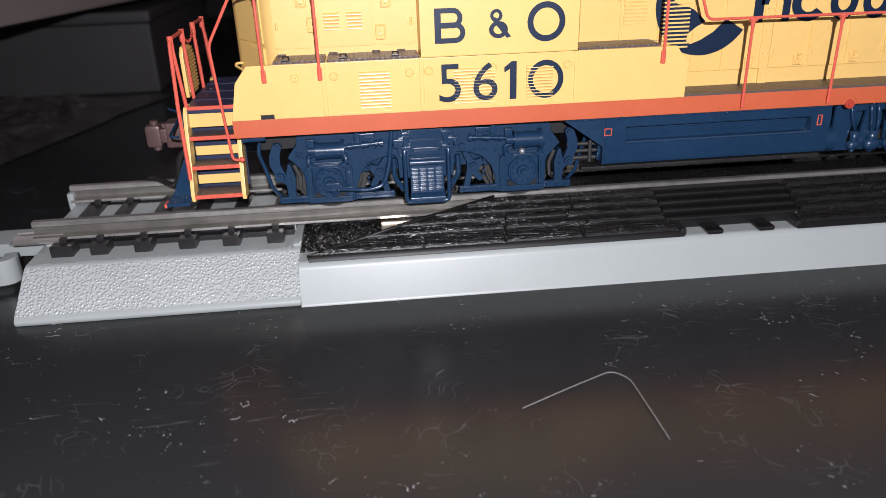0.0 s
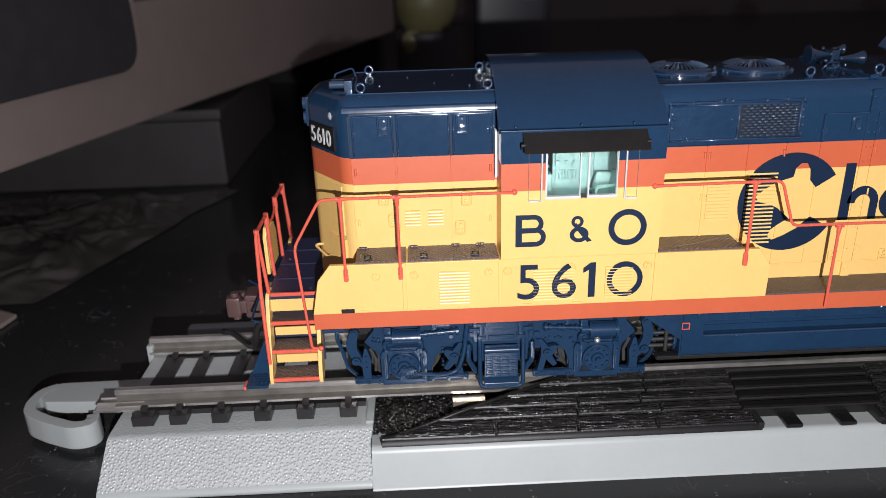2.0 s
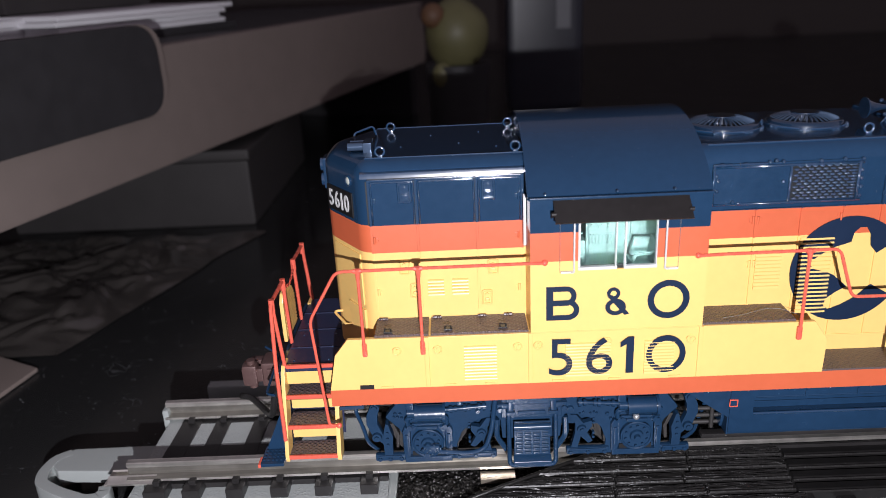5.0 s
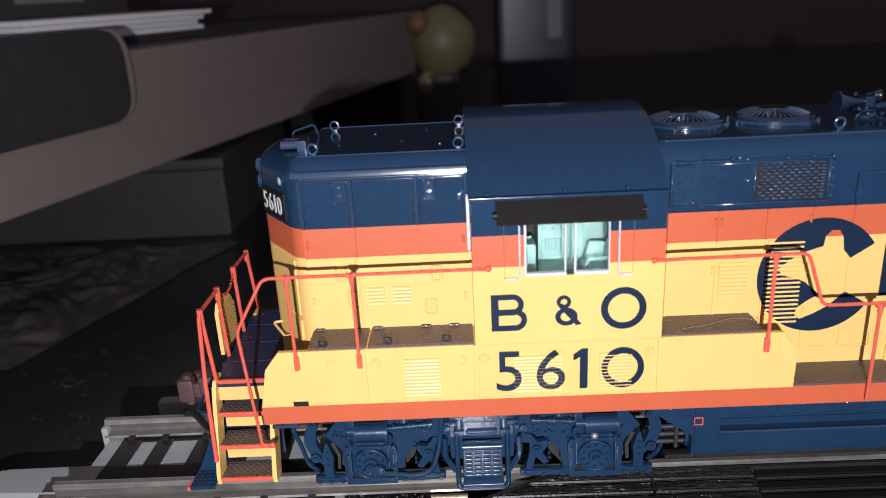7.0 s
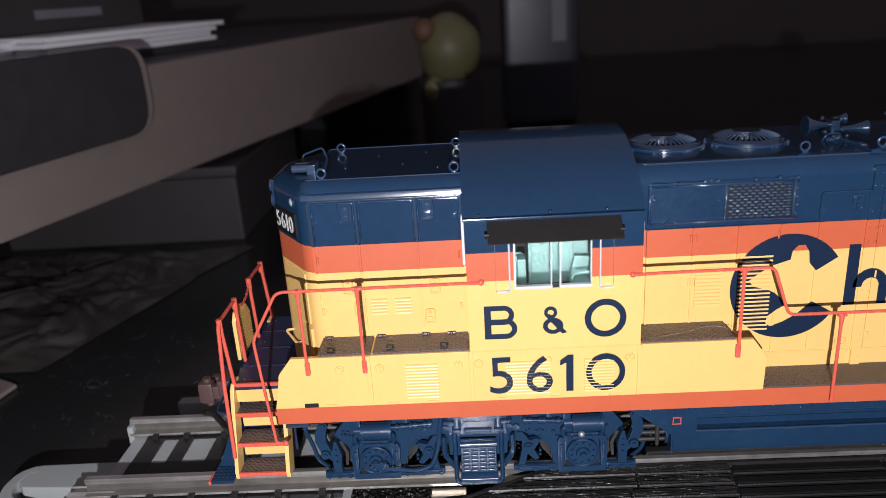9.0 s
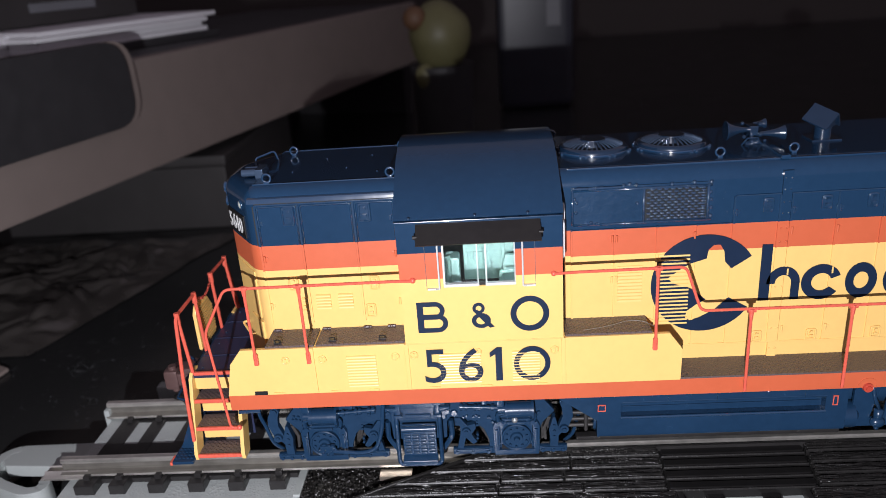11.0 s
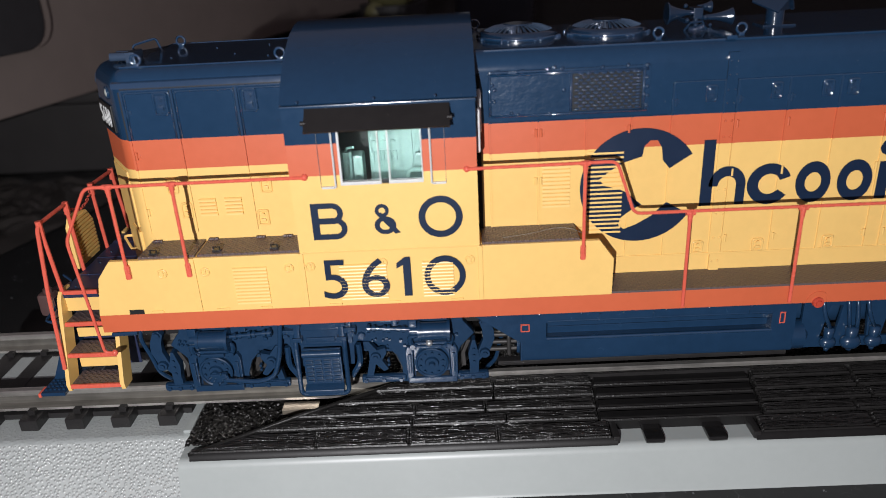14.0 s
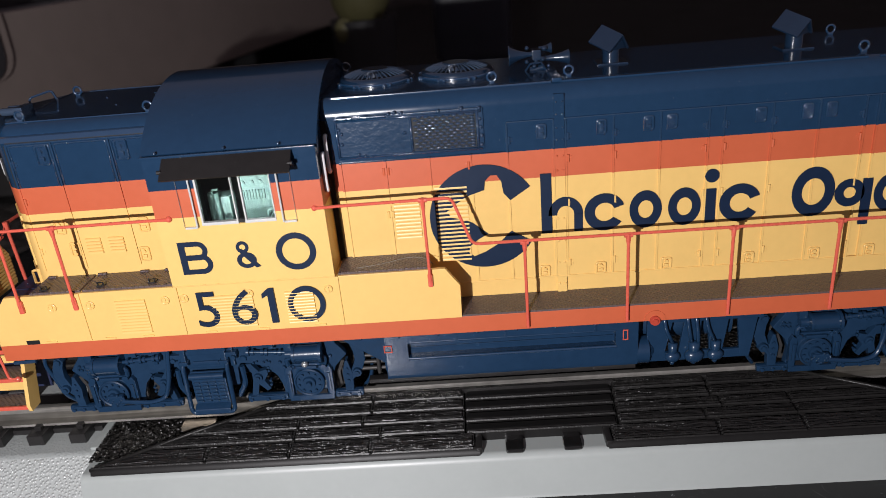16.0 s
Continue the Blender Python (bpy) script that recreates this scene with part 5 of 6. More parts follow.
# coupler and hose
cp = box(-2.0, 2.0, -1.1, 1.1, 21.6, 24.0, b=0.2)
box(-5.8, -1.8, -2.2, 2.2, 20.4, 25.2, cp, b=0.6)
box(-8.9, -6.3, -2.7, -0.3, 20.8, 25.0, cp, b=0.7)
box(-8.4, -5.6, 0.5, 2.3, 21.2, 24.4, cp, b=0.5)
box(-6.6, -5.4, -2.4, -1.0, 21.6, 24.2, cp, b=0.3)
cyl((-7.4, -1.5, 20.2), (-7.4, -1.5, 25.7), 0.7, n=14, bm=cp)
box(-4.8, -2.8, -2.6, -2.0, 22.2, 24.2, cp, b=0.25)
cp.transform(Matrix.Translation((1.2, -0.8, 2.6)) @ Matrix.Diagonal((0.95, 0.95, 0.86, 1)))
part("coupler", cp, COUPLER, loco, "brown plastic knuckle coupler", smooth=False)
part("air_hose", tube(bend([(0.6, -3.2, 20.0), (-2.4, -3.4, 19.4), (-3.6, -2.2, 14.4), (-6.0, 3.0, 11.9), (-10.0, 8.2, 11.7), (-12.0, 9.0, 11.7)], 2.0, 5), 0.55, 8), BLACK, loco, smooth=True)
part("uncoupling_rod", tube(bend([(0.4, -13, 24.6), (-1.0, -12.5, 24.6), (-1.0, -3, 25.8), (-3.5, -1.0, 26.2)], 0.6), 0.2, 6), TRUCK_BLUE, loco)

# end handrails with chain, and the slatted drop step
rails_f = part("front_handrail", tube(bend([(1.75, -15.7, 18.8), (1.3, -13.9, 29.2), (1.2, -12.1, 37.8), (1.24, -11.4, 38.4), (1.24, -4.1, 38.5)], 0.5), 0.28, 8), RAIL_RED, loco, "coral red end handrail")
for y0, ground in ((-11.5, (2.0, -11.7)), (-4.05, (1.5, -4.1)), (4.05, (1.5, 4.1)), (11.5, (2.0, 11.7))):
    part("end_post", tube([(*ground, 28.3), (1.24, y0, 38.3)], 0.28, 8), RAIL_RED, rails_f)
    part("post_cap", tube([(1.24, y0, 37.0), (1.24, y0, 38.0), (1.24, y0, 38.8)], 0.42, 8), RAIL_RED, rails_f)
part("end_rail", tube(bend([(1.24, 4.05, 38.5), (1.24, 11.4, 38.4), (1.2, 12.1, 37.8), (1.3, 13.9, 29.2), (1.75, 15.7, 18.8)], 0.5), 0.28, 8), RAIL_RED, rails_f)
chain = bmesh.new()
for i in range(11):
    u = (i + 0.5) / 11
    c = Vector((1.24, -3.9 + u * 7.8, 38.0 - 1.6 * (1 - (2 * u - 1) ** 2)))
    ringp = [c + Vector((0.16 * math.sin(a) if i % 2 else 0, 0.42 * math.cos(a), 0 if i % 2 else 0.22 * math.sin(a))) for a in (2 * math.pi * k / 8 for k in range(8))]
    tube(ringp, 0.09, 5, chain, closed=True)
part("safety_chain", chain, RAIL_RED, rails_f)
drop = prism([(-4.0, 28.4), (3.0, 28.4), (3.0, 33.8), (1.8, 35.6), (-1.0, 36.2), (-3.0, 36.0), (-4.0, 34.8)], "x", 0.3, 0.9, b=0.15)
ds = part("drop_step", drop, YELLOW, loco, "yellow ribbed drop step plate")
for i in range(12):
    part("rib", box(0.85, 1.2, -3.4 + (0.3 if i > 9 else 0), 2.6 - max(0, i - 8) * 0.4, 29.2 + i * 0.55, 29.47 + i * 0.55), YELLOW, ds)

# side handrails
RY = -17.75
def post(x, z0, z1, parent, y=RY, foot=True):
    ob = part("post", tube([(x, y, z0), (x, y, z1)], 0.22, 8), RAIL_RED, parent)
    part("post_head", cyl((x, y, z1 - 1.2), (x, y, z1 + 0.25), 0.27, 0.4, n=8, bm=cyl((x - 0.55, y, z1), (x + 0.55, y, z1), 0.33, n=8)), RAIL_RED, parent)
    if foot:
        part("post_foot", box(x - 0.34, x + 0.34, y - 0.1, y + 0.45, z0 - 0.9, z0 + 1.0, b=0.2), RAIL_RED, parent)
    return ob


hr = part("side_handrail", tube(bend([(38.0, RY - 0.25, 45.05), (36.0, RY, 45.05), (11.6, RY, 45.0), (7.5, -17.2, 38.0), (8.5, -16.9, 21.8), (9.9, -16.9, 21.8)], 1.0), 0.21, 8), RAIL_RED, loco, "coral red plastic handrail")
part("rail_end", ball((38.1, RY - 0.1, 45.1), 0.42, n=7), RAIL_RED, hr)
part("rail_end", ball((9.8, -16.9, 21.8), 0.42, n=7), RAIL_RED, hr)
for x in (14.4, 22.1):
    post(x, 33.6, 45.0, hr)
hr = part("side_handrail", tube(bend([(57.4, RY - 0.25, 45.2), (60, RY, 45.2), (75.0, RY, 45.25), (77.3, RY, 38.6), (164.0, RY, 38.3)], 0.9), 0.21, 8), RAIL_RED, loco, "coral red plastic handrail")
part("rail_end", ball((57.3, RY - 0.1, 45.2), 0.38, n=7), RAIL_RED, hr)
post(71.3, 33.6, 45.2, hr)
for i in range(7):
    post(84.1 + i * 13.5, 25.6, 38.35, hr, foot=False)
far = part("side_handrail", tube(bend([(38.0, CY, 45.05), (11.6, 17.7, 45.0), (7.5, 17.2, 38.0), (8.5, 16.9, 21.8)], 1.0), 0.21, 8), RAIL_RED, loco, "coral red plastic handrail")
for x in (14.4, 22.1):
    post(x, 33.6, 45.0, far, 17.7)
far = part("side_handrail", tube(bend([(57.4, CY, 45.2), (75.0, 17.7, 45.2), (77.3, 17.7, 38.6), (164.0, 17.7, 38.3)], 0.9), 0.21, 8), RAIL_RED, loco, "coral red plastic handrail")
post(71.3, 33.6, 45.2, far, 17.7)
for i in range(7):
    post(84.1 + i * 13.5, 26.2, 38.35, far, 17.7)


# ---- trucks ----
def truck(c):
    half = [(0, 24.6), (19.2, 24.6), (19.4, 22.6), (20.4, 21.3), (20.9, 20.6), (20.2, 19.9), (19.0, 18.6), (18.3, 16.8), (18.7, 13.5), (18.4, 13.2),
            (11.0, 13.2), (10.6, 13.6), (10.7, 15.6), (10.0, 17.6), (8.7, 19.1), (6.6, 19.9), (4.9, 20.1), (4.4, 19.4), (4.2, 16.4), (0, 16.2)]
    outline = half[:-1] + [(-x, z) for x, z in reversed(half[1:])]
    # core in near-black, so the shade behind the sideframes is painted
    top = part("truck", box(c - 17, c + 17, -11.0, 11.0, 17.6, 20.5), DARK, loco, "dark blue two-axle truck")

    def slab(x0, x1, d0, d1, z0, z1, s, bm=None, b=0.12):
        a, e = sorted((s * (13.6 + d0), s * (13.6 + d1)))
        return box(c + x0, c + x1, a, e, z0, z1, bm, b=b)

    for s in (-1, 1):
        Y = lambda d: s * (13.6 + d)

        def plate(points, d0, d1, bm=None, b=0.12):
            a, e = sorted((Y(d0), Y(d1)))
            return prism([(c + x, z) for x, z in points], "y", a, e, bm, b=b)

        def disc(x, z, d0, d1, r, r2=None, bm=None, n=16):
            return cyl((c + x, Y(d0), z), (c + x, Y(d1), z), r, r2, n=n, bm=bm)

        part("sideframe", plate(outline, -1.3, 0.0, b=0.25), TRUCK_DULL, top)
        part("inner_frame", plate([(-18.4, 24.4), (18.4, 24.4), (18.2, 18.6), (11.6, 17.2), (4.6, 17.6), (-4.6, 17.6), (-11.6, 17.2), (-18.2, 18.6)], -1.9, -1.5, b=0), TRUCK_DULL, top)
        for ax in (-14.9, 14.9):
            e = 1 if ax > 0 else -1
            # journal box: pillars, sill, domed cover and the round axle cap with its bolts
            j = slab(ax - 2.5, ax + 2.5, -0.1, 0.35, 15.0, 19.1, s, b=0.15)
            for q in (-1, 1):
                plate([(ax + q * 2.6, 14.4), (ax + q * 3.5, 14.2), (ax + q * 3.6, 18.6), (ax + q * 3.2, 19.4), (ax + q * 2.5, 18.9)], -0.1, 0.8, j)
                slab(ax + q * 3.0 - 0.22, ax + q * 3.0 + 0.22, 0.7, 1.05, 15.2, 18.2, s, j, b=0.1)
            slab(ax - 3.4, ax + 3.4, -0.1, 0.75, 13.4, 14.3, s, j)
            slab(ax - 1.5, ax + 1.5, 0.2, 1.0, 18.9, 19.5, s, j, b=0.2)
            slab(ax - 2.2, ax + 2.2, 0.0, 0.6, 19.3, 19.8, s, j, b=0.15)
            part("journal_box", j, TRUCK_BLUE, top)
            # black slab paints the shaded slot under the axle cap
            part("journal_gap_shade", slab(ax - 2.3, ax + 2.3, 0.1, 0.4, 14.3, 15.0, s, b=0.02), DARK, top)
            cap = disc(ax, 16.7, 0.2, 0.9, 2.3, 2.2, n=24)
            tube([(c + ax + 2.15 * math.cos(a), Y(0.95), 16.7 + 2.15 * math.sin(a)) for a in (2 * math.pi * k / 24 for k in range(24))], 0.2, 6, cap, closed=True)
            for k in range(10):
                a = 2 * math.pi * (k + 0.4) / 10
                disc(ax + 1.6 * math.cos(a), 16.7 + 1.6 * math.sin(a), 0.85, 1.2, 0.2, n=7, bm=cap)
            disc(ax, 16.7, 0.9, 1.3, 1.0, 0.9, cap)
            disc(ax, 16.7, 1.2, 1.8, 0.5, 0.4, cap, 12)
            part("axle_cap", cap, TRUCK_DULL, top)
            if ax < 0:
                drive = slab(ax - 0.7, ax + 1.7, 1.1, 2.0, 15.5, 16.9, s, b=0.3)
                for k in range(12):
                    ball((c + ax + 0.5 + 1.3 * math.cos(k * 2.4), Y(1.9), 16.2 + 0.75 * math.sin(k * 2.4) * (k % 3) / 2), 0.22, drive, n=5)
                disc(ax - 0.2, 14.9, 0.8, 1.5, 0.5, 0.45, drive, 10)
                part("speed_drive", drive, TRUCK_BLUE, top)
            else:
                part("oil_cap", ball((c + ax - 0.2, Y(1.0), 19.9), 0.5, n=8), CHROME, top, "small pale oil cap", smooth=True)
            # arms that carry the brake cylinder over the journal box
            for q in (-1, 1):
                arm = tube(bend([(c + ax + q * 1.3, Y(0.9), 21.4), (c + ax + q * 2.9, Y(0.9), 20.9), (c + ax + q * 2.7, Y(0.7), 19.6), (c + ax + q * 2.0, Y(0.6), 19.2)], 0.6), 0.38, 8)
                disc(ax + q * 2.5, 19.4, 0.4, 1.2, 0.4, n=8, bm=arm)
                part("cylinder_arm", arm, TRUCK_BLUE, top)
            bx_ = ax + 0.7
            bc = cyl((c + bx_ - 2.0, Y(1.1), 21.8), (c + bx_ + 1.7, Y(1.1), 21.8), 1.25, n=22)
            cyl((c + bx_ + 1.6, Y(1.1), 21.8), (c + bx_ + 2.0, Y(1.1), 21.8), 1.6, n=22, bm=bc)
            cyl((c + bx_ - 2.3, Y(1.1), 21.8), (c + bx_ - 1.9, Y(1.1), 21.8), 1.4, n=22, bm=bc)
            cyl((c + bx_ - 3.4, Y(0.9), 21.8), (c + bx_ - 2.2, Y(0.9), 21.8), 0.7, n=12, bm=bc)
            slab(bx_ - 3.6, bx_ - 2.4, 0.1, 1.2, 22.4, 23.6, s, bc, b=0.2)
            part("brake_cylinder", bc, TRUCK_BLUE, top)
            d = 1 if ax < 0 else -1
            x0 = bx_ + 2.0 if d > 0 else bx_ - 3.4
            rod = cyl((c + x0, Y(0.9), 22.1), (c + x0 + d * 5.8, Y(0.9), 22.5), 0.28, n=10)
            for q, r in ((0.6, 0.5), (1.3, 0.4), (2.6, 0.55), (3.2, 0.5), (4.6, 0.5), (5.3, 0.62)):
                cyl((c + x0 + d * q, Y(0.9), 22.1 + 0.07 * q), (c + x0 + d * (q + 0.4), Y(0.9), 22.13 + 0.07 * q), r, n=10, bm=rod)
            slab(x0 + d * 3.0 - 1.6, x0 + d * 3.0 + 1.6, 0.1, 1.0, 23.2, 24.0, s, rod, b=0.2)
            slab(x0 + d * 2.0 - 0.4, x0 + d * 2.0 + 0.4, 0.1, 1.3, 22.9, 24.4, s, rod, b=0.15)
            part("brake_rod", rod, TRUCK_BLUE, top)
            # outer hanger: a curved band, with its shoe wedge and foot bar
            o = [(22.0, 23.0), (22.8, 22.9), (23.5, 21.2), (23.6, 19.8), (22.9, 17.9), (21.4, 16.4), (21.3, 14.3), (20.0, 14.3), (20.1, 16.6), (21.4, 18.2), (22.0, 19.8), (21.9, 21.2), (21.5, 22.4)]
            h = plate([(e * x, z) for x, z in o], -0.7, 0.4, b=0.14)
            disc(e * 22.2, 17.8, -0.2, 0.9, 0.75, 0.65, h)
            disc(e * 22.2, 17.8, 0.8, 1.15, 0.35, bm=h, n=10)
            disc(e * 22.3, 22.4, -0.2, 0.7, 0.5, 0.45, h)
            part("brake_hanger", h, TRUCK_DULL, top)
            w = plate([(e * 20.9, 19.8), (e * 20.5, 19.7), (e * 19.9, 17.6), (e * 20.1, 15.6), (e * 20.6, 15.5), (e * 21.5, 17.2)], -0.9, 0.5, b=0.1)
            for q in (16.4, 17.4, 18.4):
                disc(e * 20.7, q, 0.3, 0.75, 0.22, bm=w, n=7)
            part("shoe_head", w, TRUCK_DULL, top)
            part("brake_shoe", plate([(e * 20.3, 19.3), (e * 19.5, 17.4), (e * 19.6, 15.3), (e * 19.2, 15.3), (e * 19.0, 17.4), (e * 19.8, 19.4)], -1.2, -0.3, b=0.05), WHEEL, top)
            # inner hanger: a forked lever on its pivot
            h = plate([(e * 5.6, 20.0), (e * 6.4, 20.0), (e * 7.4, 18.6), (e * 8.6, 18.9), (e * 8.7, 18.1), (e * 8.0, 17.0), (e * 8.8, 15.6), (e * 8.2, 15.2), (e * 7.1, 16.4), (e * 6.6, 14.4), (e * 5.7, 14.4), (e * 6.3, 17.2), (e * 6.3, 18.4)], -0.7, 0.2, b=0)
            disc(e * 7.2, 17.7, -0.1, 0.6, 0.72, 0.62, h)
            disc(e * 7.2, 17.7, 0.5, 0.85, 0.33, bm=h, n=10)
            for q in (16.2, 16.9, 18.6, 19.2):
                disc(e * 8.9, q, -0.4, 0.2, 0.2, bm=h, n=7)
            part("brake_lever", h, TRUCK_DULL, top)
            part("brake_shoe", plate([(e * 9.6, 19.2), (e * 10.4, 17.4), (e * 10.5, 15.0), (e * 11.0, 15.0), (e * 10.9, 17.4), (e * 10.2, 19.2)], -1.2, -0.4, b=0.05), WHEEL, top)
            for xa, xb in ((18.3, 22.7), (5.0, 11.2)):
                b = slab(min(e * xa, e * xb), max(e * xa, e * xb), -0.5, 0.45, 13.5, 14.6, s, b=0.3)
                slab(min(e * xa, e * xb) + 0.5, max(e * xa, e * xb) - 0.5, 0.3, 0.62, 14.2, 14.5, s, b, b=0.1)
                for q in (xa + 0.6, (xa + xb) / 2, xb - 0.7):
                    disc(e * q, 13.95, 0.3, 0.75, 0.34, 0.28, b, 9)
                part("brake_bar", b, TRUCK_BLUE, top)
        # bolster in the middle: plate, upright straps, boss and nuts
        mid = slab(-4.3, 4.3, -0.2, 0.5, 20.0, 24.4, s, b=0.2)
        slab(-2.7, 2.7, 0.4, 0.85, 22.4, 24.2, s, mid, b=0.2)
        slab(-2.0, 2.0, 0.4, 0.8, 20.6, 21.3, s, mid, b=0.2)
        part("bolster_plate", mid, TRUCK_BLUE, top)
        for q in (-3.0, 3.0):
            st = slab(q - 0.4, q + 0.4, 0.2, 1.3, 21.0, 24.4, s, b=0.15)
            for z in (21.4, 23.6):
                slab(q - 0.65, q + 0.65, 0.6, 1.6, z - 0.3, z + 0.3, s, st, b=0.12)
            slab(q * 1.35 - 0.9, q * 1.35 + 0.9, 0.2, 1.2, 22.0, 22.8, s, st, b=0.2)
            disc(q * 1.5, 22.0, 0.6, 1.5, 0.42, 0.36, st, 9)
            part("strap", st, TRUCK_BLUE, top)
        part("boss", slab(-0.5, 0.5, 0.5, 1.3, 23.9, 24.8, s, b=0.15), TRUCK_BLUE, top)
        for q in (-1, 1):
            part("spring_hanger", tube(bend([(c + q * 4.9, Y(-0.2), 19.6), (c + q * 5.0, Y(-0.2), 16.6), (c + q * 3.6, Y(-0.2), 14.4)], 0.8), 0.42, 7), TRUCK_BLUE, top)
        for x, z, r in ((-19.4, 21.3, 0.26), (-18.7, 21.2, 0.26), (-19.1, 20.7, 0.26), (-18.5, 20.6, 0.22), (-19.6, 20.8, 0.2), (-7.6, 21.2, 0.36), (-5.6, 21.0, 0.3), (5.5, 21.0, 0.6),
                         (7.4, 21.9, 0.3), (6.9, 20.2, 0.18), (7.4, 20.4, 0.18), (8.4, 20.2, 0.18), (8.9, 20.4, 0.18), (9.3, 20.2, 0.18), (10.8, 20.0, 0.3), (11.3, 19.2, 0.26), (11.6, 18.7, 0.22), (18.4, 20.6, 0.3)):
            part("bolt", disc(x, z, -0.1, 0.4, r, r * 0.8, None, 9), TRUCK_BLUE, top)
        # hinged step hung in front of the bolster
        sy = lambda d: s * (15.0 + d)
        loop = bend([(c - 3.2, sy(-0.9), 22.4), (c - 3.3, sy(0), 20.9), (c - 3.3, sy(0.4), 13.0), (c + 3.3, sy(0.4), 13.0), (c + 3.3, sy(0), 20.9), (c + 3.2, sy(-0.9), 22.4)], 0.9)
        part("truck_step", tube(loop, 0.34, 9), TRUCK_BLUE, top)
        ya, yb = sorted((sy(-0.6), sy(-0.2)))
        part("step_plate", box(c - 2.6, c + 2.6, ya, yb, 13.4, 19.8, b=0.15), TRUCK_BLUE, top)
        part("step_bar", cyl((c - 2.6, sy(0.1), 19.2), (c + 2.6, sy(0.1), 19.2), 0.5, n=16), TRUCK_BLUE, top)
        part("step_edge", prism([(sy(-0.2), 13.3), (sy(0.9), 13.3), (sy(0.8), 13.8), (sy(-0.2), 14.3)], "x", c - 2.7, c + 2.7, b=0.1), TRUCK_BLUE, top)
        for i in range(4):
            for k in range(6):
                part("step_slot", slab(-2.3 + i * 1.22, -1.35 + i * 1.22, 1.1, 1.6, 14.7 + k * 0.62, 15.02 + k * 0.62, s, b=0.1), NAVY_GLOSS, top)
        # air pipe and the sand pipes at both ends
        part("air_pipe", tube(bend([(c - 13.4, Y(1.9), 15.9), (c - 9.0, Y(2.0), 15.5), (c - 6.7, Y(1.8), 16.0), (c - 5.7, Y(1.4), 19.0), (c - 5.0, Y(0.8), 24.6)], 1.4, 6), 0.34, 9), TRUCK_BLUE, top)
        for q in (-1, 1):
            part("sand_pipe", tube(bend([(c + q * 24.2, Y(-1.0), 24.8), (c + q * 25.2, Y(-0.8), 21.5), (c + q * 24.3, Y(-1.0), 18.5), (c + q * 23.8, Y(-1.3), 15.6), (c + q * 22.4, Y(-2.4), 13.4)], 1.0, 5), 0.3, 8), TRUCK_BLUE, top)
        for ax in (-14.9, 14.9):
            w = cyl((c + ax, s * 8.0, 16.75), (c + ax, s * 10.4, 16.75), 5.4, n=40)
            cyl((c + ax, s * 7.4, 16.75), (c + ax, s * 8.1, 16.75), 6.2, n=40, bm=w)
            cyl((c + ax, s * 10.3, 16.75), (c + ax, s * 10.7, 16.75), 5.3, 4.7, n=40, bm=w)
            cyl((c + ax, s * 10.5, 16.75), (c + ax, s * 11.4, 16.75), 2.0, n=16, bm=w)
            part("wheel", w, WHEEL, top)


truck(36.7)
truck(140.0)

# ---- fuel tank and air gear between the trucks ----
# the side has a long sunk panel, so it is built of strips round it
tank_o = [(-14.9, 25.0), (-14.9, 19.2), (-14.4, 17.6), (14.8, 17.6), (15.9, 19.2), (15.9, 25.0)]
tank = part("fuel_tank", prism(tank_o, "x", 63.2, 99.5, b=0.25), TRUCK_BLUE, loco, "dark blue fuel tank")
side = box(63.8, 67.0, -16.3, -14.8, 20.9, 25.0)
box(96.4, 99.5, -16.3, -14.8, 20.9, 25.0, side)
box(67.0, 96.4, -16.3, -14.8, 23.2, 25.0, side)
own = prism([(-16.3, 20.9), (-14.8, 20.9), (-14.5, 17.3), (-15.6, 17.3), (-16.1, 17.5), (-16.3, 18.1)], "x", 63.8, 99.5)
join(side, own)
part("tank_side", side, TRUCK_BLUE, tank)
part("tank_end", prism([(57.3, 24.7), (63.9, 24.7), (63.9, 17.4), (63.6, 17.4), (63.6, 20.2)], "y", -16.1, 16.1, b=0.1), TRUCK_DULL, tank)
part("panel_lip", cyl((67.0, -16.3, 20.8), (96.5, -16.3, 20.8), 0.22, n=12), NAVY_GLOSS, tank)
part("tank_rib", cyl((59.0, -16.35, 24.75), (99.4, -16.35, 24.75), 0.2, n=12), NAVY_GLOSS, tank)
rivets([(x, -16.5, 24.6) for x in np.arange(60.5, 99, 5.5)], 0.22, NAVY_GLOSS, tank)
for z in (18.0, 19.1, 20.2):
    part("pipe", cyl((58.6, -13.6, z), (63.7, -13.6, z), 0.32, n=12), WHEEL, tank)
part("pipe", cyl((62.2, -14.1, 17.4), (62.2, -14.1, 21.4), 0.3, n=12), WHEEL, tank)
part("skid_bar", box(60.6, 99.5, -15.2, -13.8, 16.2, 16.9, b=0.2), BLACK, tank)
part("panel_lip", cyl((67.2, -16.25, 23.4), (96.5, -16.25, 23.4), 0.15, n=10), TRUCK_BLUE, tank)
for z in (21.7, 22.5):
    part("panel_rib", box(67.5, 96.2, -15.1, -14.85, z, z + 0.25, b=0.06), TRUCK_BLUE, tank)
for x in (74.0, 81.0, 93.5):
    part("panel_clip", box(x - 0.15, x + 0.15, -16.45, -16.2, 23.3, 24.3, b=0.05), TRUCK_BLUE, tank)
for x, w, h in ((64.2, 0.52, 0.5), (97.7, 0.3, 0.75)):
    g = tube([(x - w, -16.4, 22.6 - h), (x + w, -16.4, 22.6 - h), (x + w, -16.4, 22.6 + h), (x - w, -16.4, 22.6 + h)], 0.12, 5, closed=True)
    part("gauge_frame", g, RAIL_RED, tank, "small red gauge frame")
